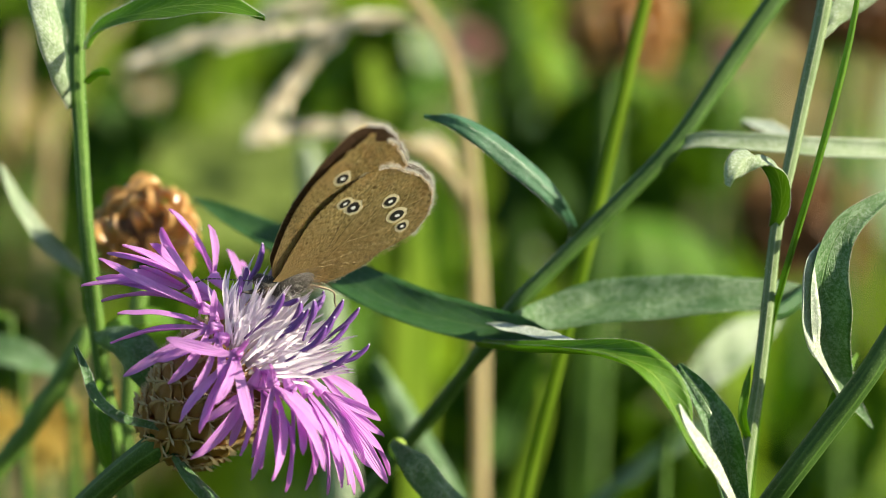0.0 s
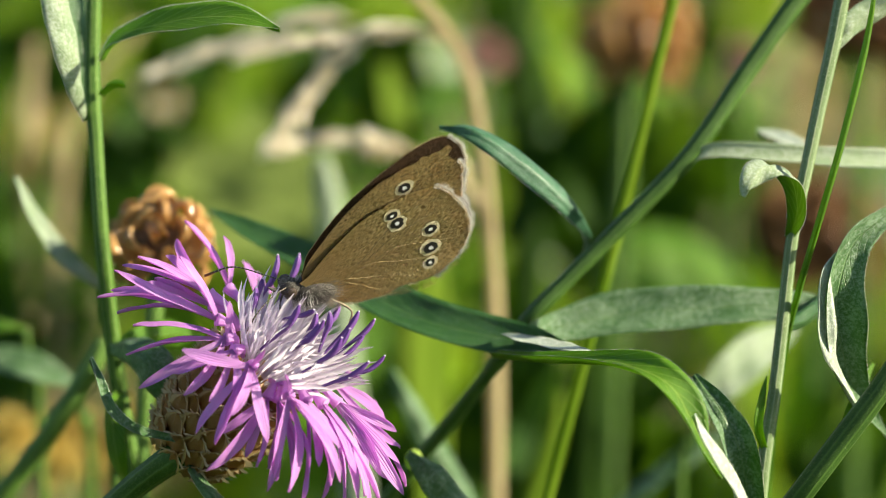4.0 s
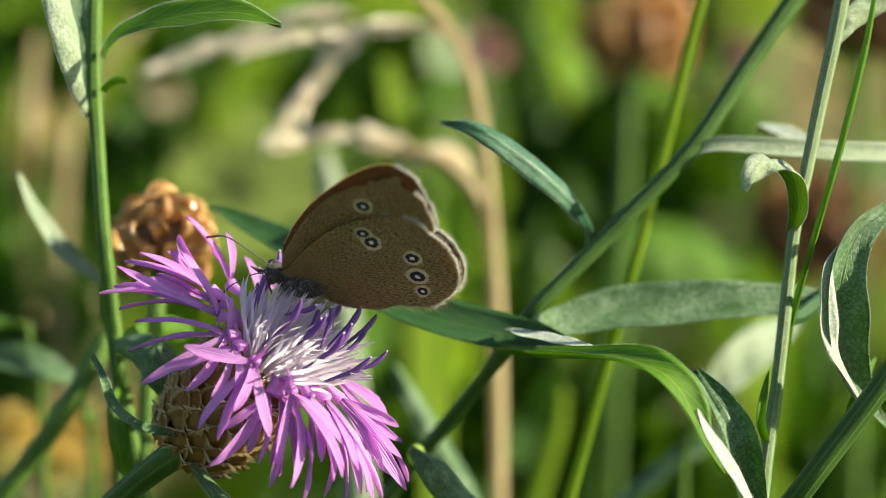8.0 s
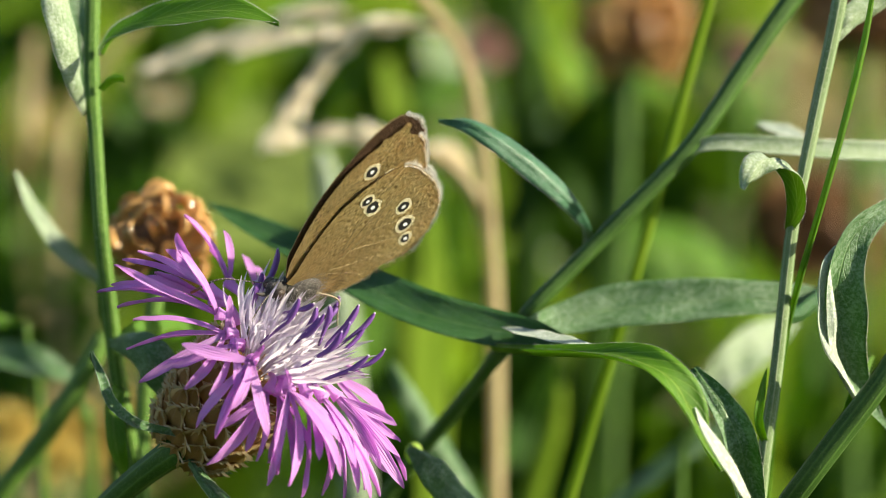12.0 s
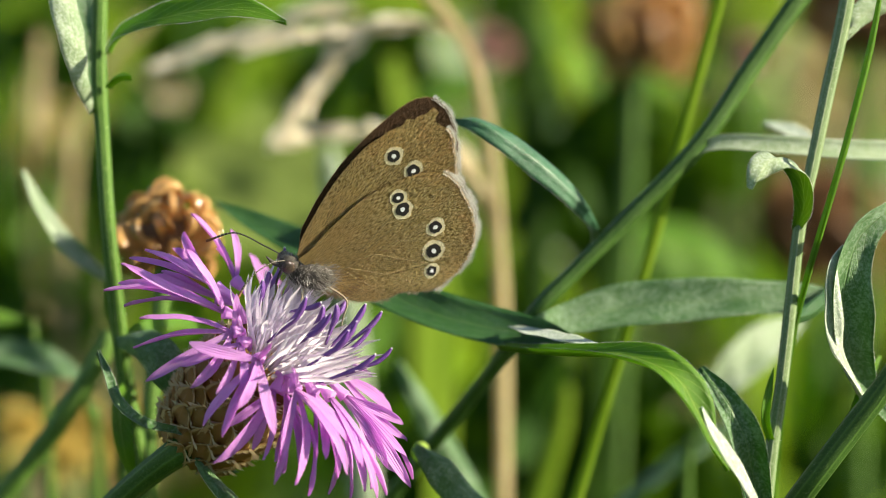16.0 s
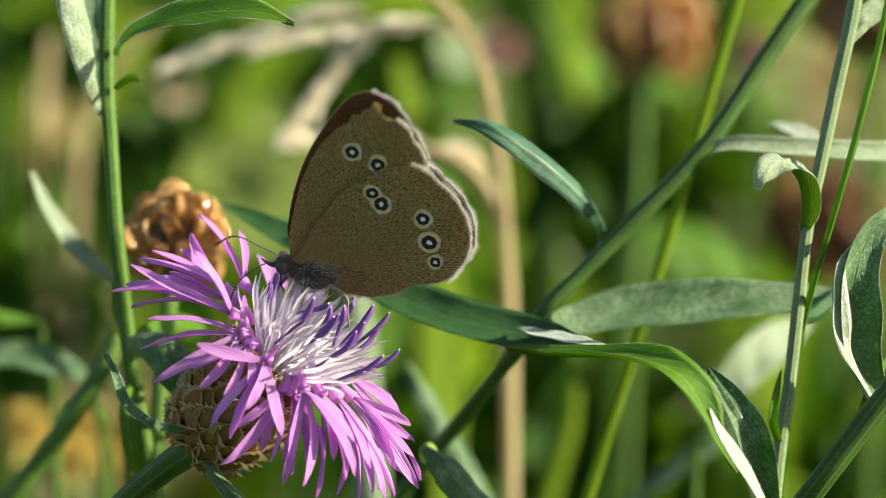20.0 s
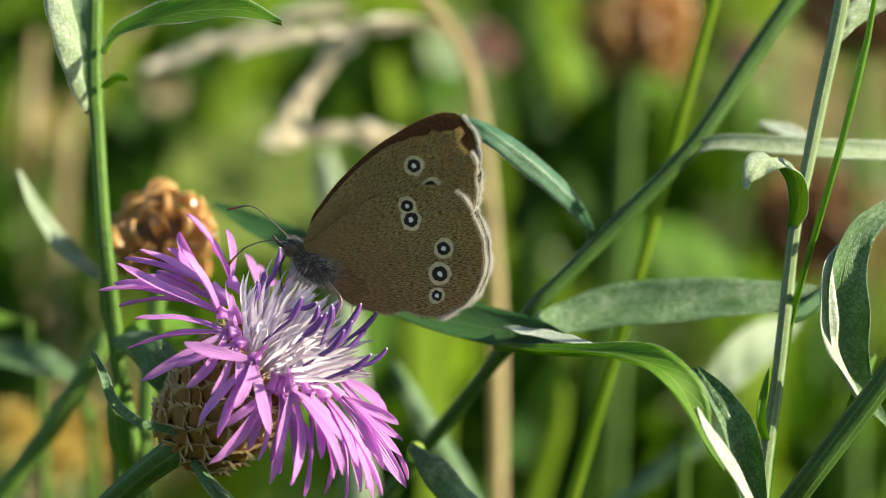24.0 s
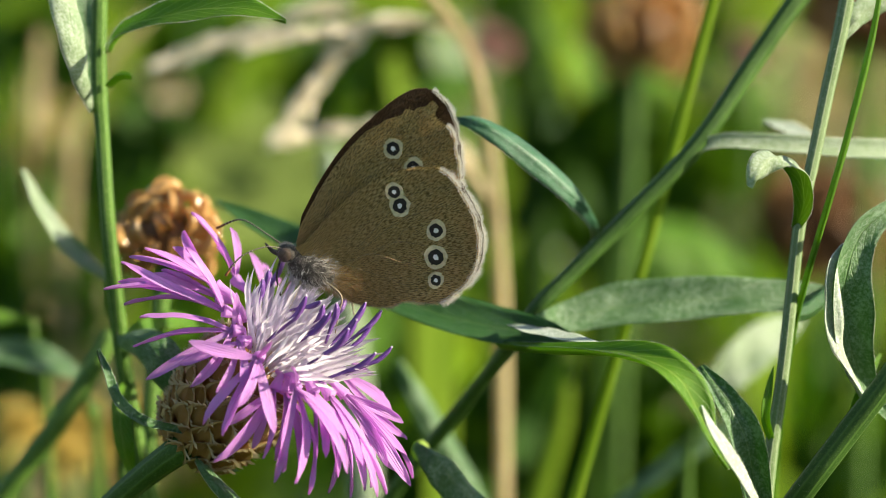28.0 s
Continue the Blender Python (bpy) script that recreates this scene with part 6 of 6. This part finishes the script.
# ---------------------------------------------------------------- bee
def build_bee():
    t = thing("bee", (0, 0, 0.4), "small dark bee in flight with white bands and yellow pollen", "bee")
    dark = plain_material("bee_black", (0.02, 0.02, 0.025), (0.06, 0.06, 0.07), 1500.0, 0.35)
    band = plain_material("bee_band", (0.62, 0.62, 0.6), (0.78, 0.78, 0.75), 1500.0, 0.7)
    pollen = plain_material("pollen", (0.75, 0.42, 0.03), (0.85, 0.55, 0.06), 1500.0, 0.9)
    glass, nt, b = material("bee_wing")
    b.inputs["Base Color"].default_value = (0.30, 0.22, 0.15, 1)
    b.inputs["Roughness"].default_value = 0.3
    b.inputs["Alpha"].default_value = 0.4
    part("thorax", ball_mesh("thorax", (0.0, 0, 0), (0.0016, 0.0013, 0.0013)), dark, t)
    part("head", ball_mesh("head", (-0.0021, 0, 0.0001), (0.0007, 0.0011, 0.0010)), dark, t)
    ab = part("abdomen", ball_mesh("abdomen", (0.0037, 0, -0.0003), (0.0026, 0.0014, 0.0013)), dark, t)
    for k in range(4):
        x = 0.0020 + 0.0010 * k
        r = 0.00141 * math.sqrt(max(0.05, 1 - ((x - 0.0037) / 0.0026) ** 2))
        ring = tube_mesh("band", [(x - 0.00012, 0, -0.0003), (x, 0, -0.0003), (x + 0.00016, 0, -0.0003)], [r * 0.98, r * 1.02, r * 0.98], 20, 5)
        part("band", ring, band, ab, "pale hair band")
    fur(t, (0, 0, 0.0001), (0.0015, 0.0012, 0.0012), 700, 0.0005, HAIR_GREY, 95)
    fur(t, (-0.0022, 0, 0.0003), (0.0006, 0.0009, 0.0009), 260, 0.0005, HAIR_WHITE, 96, (-0.5, 0, 0.4))
    for s in (-1, 1):
        part("antenna", tube_mesh("antenna", [(-0.0027, s * 0.0004, 0.0003), (-0.0034, s * 0.0010, 0.0006), (-0.0048, s * 0.0016, 0.0004)], [0.00012, 0.0001, 0.0001], 6, 10), dark, t)
        part("pollen_load", ball_mesh("pollen_load", (0.0012, s * 0.0013, -0.0012), (0.0011, 0.0006, 0.0006), 0.4, 8), pollen, t, "bright yellow pollen load")
        for x, k in ((-0.0006, -0.0008), (0.0002, 0.0002), (0.0010, 0.0016)):
            part("leg", tube_mesh("leg", [(x, s * 0.0009, -0.0008), (x + k, s * 0.0018, -0.0017), (x + 1.7 * k + 0.0004, s * 0.0015, -0.0033)], [0.00022, 0.0002, 0.0001], 6, 10), dark, t)
        part("wing", blade_mesh("wing", [(-0.0002, s * 0.0008, 0.0010), (0.0010, s * 0.0026, 0.0016), (0.0018, s * 0.0046, 0.0020), (0.0022, s * 0.0060, 0.0021)], [0.0008, 0.0020, 0.0024, 0.0010], (1, 0, 0), fold=4, n=14, cols=6, thick=0.00004), glass, t, "brownish translucent wing")
    return t


build_ground()
build_meadow()
build_left_stalk()
build_slanting_stalk()
build_right_stalk()
build_corner_stalk()
build_behind()
build_flower()
BUTTERFLY, FOREWINGS = build_butterfly()
BEE = build_bee()


def motions():
    walk(BUTTERFLY, [(t, pose(x, y, z, a, b, c)) for t, x, y, z, a, b, c in (
        (0, -0.01225, -0.00060, 0.44719, 44.2, -29.6, 9.9),
        (0.5, -0.01203, -0.00061, 0.44714, 44.0, -30.5, 10.3),
        (1, -0.01220, -0.00056, 0.44734, 45.4, -28.4, 10.6),
        (1.5, -0.01216, -0.00059, 0.44723, 45.0, -29.1, 10.3),
        (2, -0.01220, -0.00055, 0.44738, 45.5, -29.3, 10.5),
        (2.5, -0.01170, -0.00064, 0.44697, 42.3, -25.1, 13.4),
        (3, -0.01201, -0.00066, 0.44690, 43.9, -27.4, 10.8),
        (3.5, -0.01128, -0.00061, 0.44708, 36.3, -20.7, 21.2),
        (5.5, -0.01222, -0.00041, 0.44806, 37.7, -3.0, -6.7),
        (6, -0.01222, -0.00062, 0.44710, 37.9, -4.4, -3.2),
        (6.5, -0.01200, -0.00053, 0.44748, 33.3, 2.9, 3.2),
        (7, -0.01189, -0.00049, 0.44768, 38.5, -1.6, 3.5),
        (7.5, -0.01280, -0.00061, 0.44714, 44.4, 1.8, -15.8),
        (8, -0.01274, -0.00051, 0.44762, 39.4, -3.9, -13.8),
        (8.5, -0.01304, -0.00044, 0.44798, 40.1, 0.2, -15.2),
        (9, -0.01167, -0.00048, 0.44778, 29.8, 2.2, 6.8),
        (9.2, -0.01193, -0.00034, 0.44840, 37.2, -2.9, 15.3),
        (9.5, -0.01220, -0.00054, 0.44750, 35.7, -17.2, 23.9),
        (10, -0.01134, -0.00057, 0.44733, 39.3, -11.7, 26.5),
        (10.5, -0.01081, -0.00075, 0.44646, 34.0, -16.8, 30.8),
        (11, -0.01291, -0.00057, 0.44732, 36.7, -25.4, 24.5),
        (11.5, -0.01323, -0.00053, 0.44747, 38.9, -27.1, 21.9),
        (12, -0.01285, -0.00061, 0.44714, 35.4, -23.4, 25.8),
        (12.5, -0.01266, -0.00060, 0.44720, 40.1, -18.4, 21.0),
        (14.5, -0.01255, -0.00051, 0.44762, 12.0, -3.5, 5.3),
        (14.6, -0.01273, -0.00031, 0.44856, 29.5, -10.0, 6.9),
        (14.7, -0.01272, -0.00047, 0.44778, 19.0, -17.4, 9.7),
        (15, -0.01331, -0.00038, 0.44826, 26.0, -14.7, 6.7),
        (15.5, -0.01342, -0.00040, 0.44812, 21.9, -17.5, 13.0),
        (16, -0.01216, -0.00038, 0.44825, 21.3, -3.3, 16.5),
        (16.5, -0.01299, -0.00025, 0.44884, 16.7, -6.6, 16.3),
        (17, -0.01213, -0.00025, 0.44883, 17.1, 0.7, 18.7),
        (17.5, -0.01152, -0.00027, 0.44875, 15.3, 9.8, 0.1),
        (18, -0.01285, -0.00030, 0.44861, 23.9, -10.6, -7.3),
        (18.5, -0.01287, -0.00027, 0.44871, 24.8, -9.6, -8.3),
        (19, -0.01297, -0.00032, 0.44849, 23.1, -11.6, -6.5),
        (19.5, -0.01287, -0.00036, 0.44833, 22.8, -12.3, -6.0),
        (20, -0.01285, -0.00032, 0.44850, 23.0, -11.9, -8.1),
        (20.5, -0.01262, -0.00031, 0.44853, 21.2, -10.8, -7.6),
        (21, -0.01270, -0.00035, 0.44834, 19.8, -11.6, -4.3),
        (21.5, -0.01266, -0.00038, 0.44823, 19.0, -12.0, -3.3),
        (23.5, -0.01156, -0.00026, 0.44877, 11.6, 6.1, -3.7),
        (24, -0.01123, -0.00022, 0.44896, 13.3, 7.7, -5.0),
        (24.5, -0.01164, -0.00018, 0.44916, 6.1, 4.9, -3.9),
        (25, -0.01288, -0.00027, 0.44872, 8.2, 0.7, -7.2),
        (25.5, -0.01261, -0.00024, 0.44885, 10.5, 2.0, -7.9),
        (26, -0.01269, -0.00027, 0.44874, 9.7, 0.7, -7.9),
        (26.5, -0.01280, -0.00023, 0.44892, 11.0, -2.6, -4.2),
        (27, -0.01243, -0.00022, 0.44899, 10.5, -1.1, -7.6),
        (27.5, -0.01188, -0.00025, 0.44882, 8.9, 1.5, -6.5),
        (28, -0.01210, -0.00029, 0.44864, 8.3, -0.3, -2.9),
    )])
    for wing, rest in FOREWINGS:
        walk(wing, [(t, rest @ pose(0, 0, 0, 0, a, 0)) for t, a in (
            (0, 6.6),
            (0.5, 6.8),
            (1, 6.0),
            (1.5, 6.3),
            (2, 6.4),
            (2.5, 7.6),
            (3, 6.5),
            (3.5, 10.2),
            (5.5, 5.3),
            (6, 6.0),
            (6.5, 6.9),
            (7, 6.4),
            (7.5, 6.1),
            (8, 6.2),
            (8.5, 5.1),
            (9, 8.5),
            (9.2, 6.3),
            (9.5, 6.7),
            (10, 6.3),
            (10.5, 9.1),
            (11, 7.3),
            (11.5, 5.5),
            (12, 6.7),
            (12.5, 6.3),
            (14.5, -6.3),
            (14.6, -7.6),
            (14.7, 0.1),
            (15, -2.6),
            (15.5, -1.4),
            (16, -0.7),
            (16.5, -1.0),
            (17, -0.2),
            (17.5, -0.8),
            (18, -0.2),
            (18.5, -0.9),
            (19, -1.3),
            (19.5, -1.2),
            (20, -1.3),
            (20.5, -1.0),
            (21, 0.4),
            (21.5, -0.1),
            (23.5, 2.8),
            (24, 2.9),
            (24.5, 0.4),
            (25, 0.8),
            (25.5, 0.4),
            (26, 0.5),
            (26.5, -0.0),
            (27, 0.5),
            (27.5, 2.8),
            (28, 1.9),
        )])
    # the light green stem leans over in the breeze
    foot = Vector(SWAYING.location)
    walk(SWAYING, [(t, pose(foot.x + d, foot.y, foot.z, 0, a, 0)) for t, d, a in (
        (0, 0.0226, -3.44),
        (2, 0.0211, -3.25),
        (3.5, 0.0176, -2.79),
        (5.5, 0.0173, -2.53),
        (7, 0.0153, -2.14),
        (9, 0.0116, -1.62),
        (12, 0.0075, -1.04),
        (17, 0.0047, -0.65),
        (20, 0.0000, 0.00),
        (23.5, 0.0057, -0.78),
        (26, 0.0094, -1.30),
        (28, 0.0094, -1.30),
    )])
    walk(BEE, [(t, pose(x, y, z, a, b, c)) for t, x, y, z, a, b, c in (
        (0, -0.01191, 0.04443, 0.37045, 0, 62, 10),
        (13.8, -0.00929, 0.00944, 0.39822, 0, 62, 10),
        (14.3, -0.00452, 0.00006, 0.42142, 0, 62, 10),
        (14.44, 0.00204, -0.00393, 0.43631, 20, 60, 20),
        (14.5, 0.00225, -0.00387, 0.43662, 20, 60, 20),
        (14.54, 0.00257, -0.00378, 0.43703, 18, 61, 21),
        (14.6, 0.00726, -0.00103, 0.44516, 0, 75, 40),
        (14.7, 0.01509, 0.07057, 0.44531, 0, 70, 60),
        (14.8, 0.02927, 0.13341, 0.45237, 0, 60, 70),
        (14.9, 0.04969, 0.19892, 0.47201, 0, 60, 70),
        (16, 0.09554, 0.42846, 0.54187, 0, 60, 70),
        (28, 0.09554, 0.42846, 0.54187, 0, 60, 70),
    )])


motions()
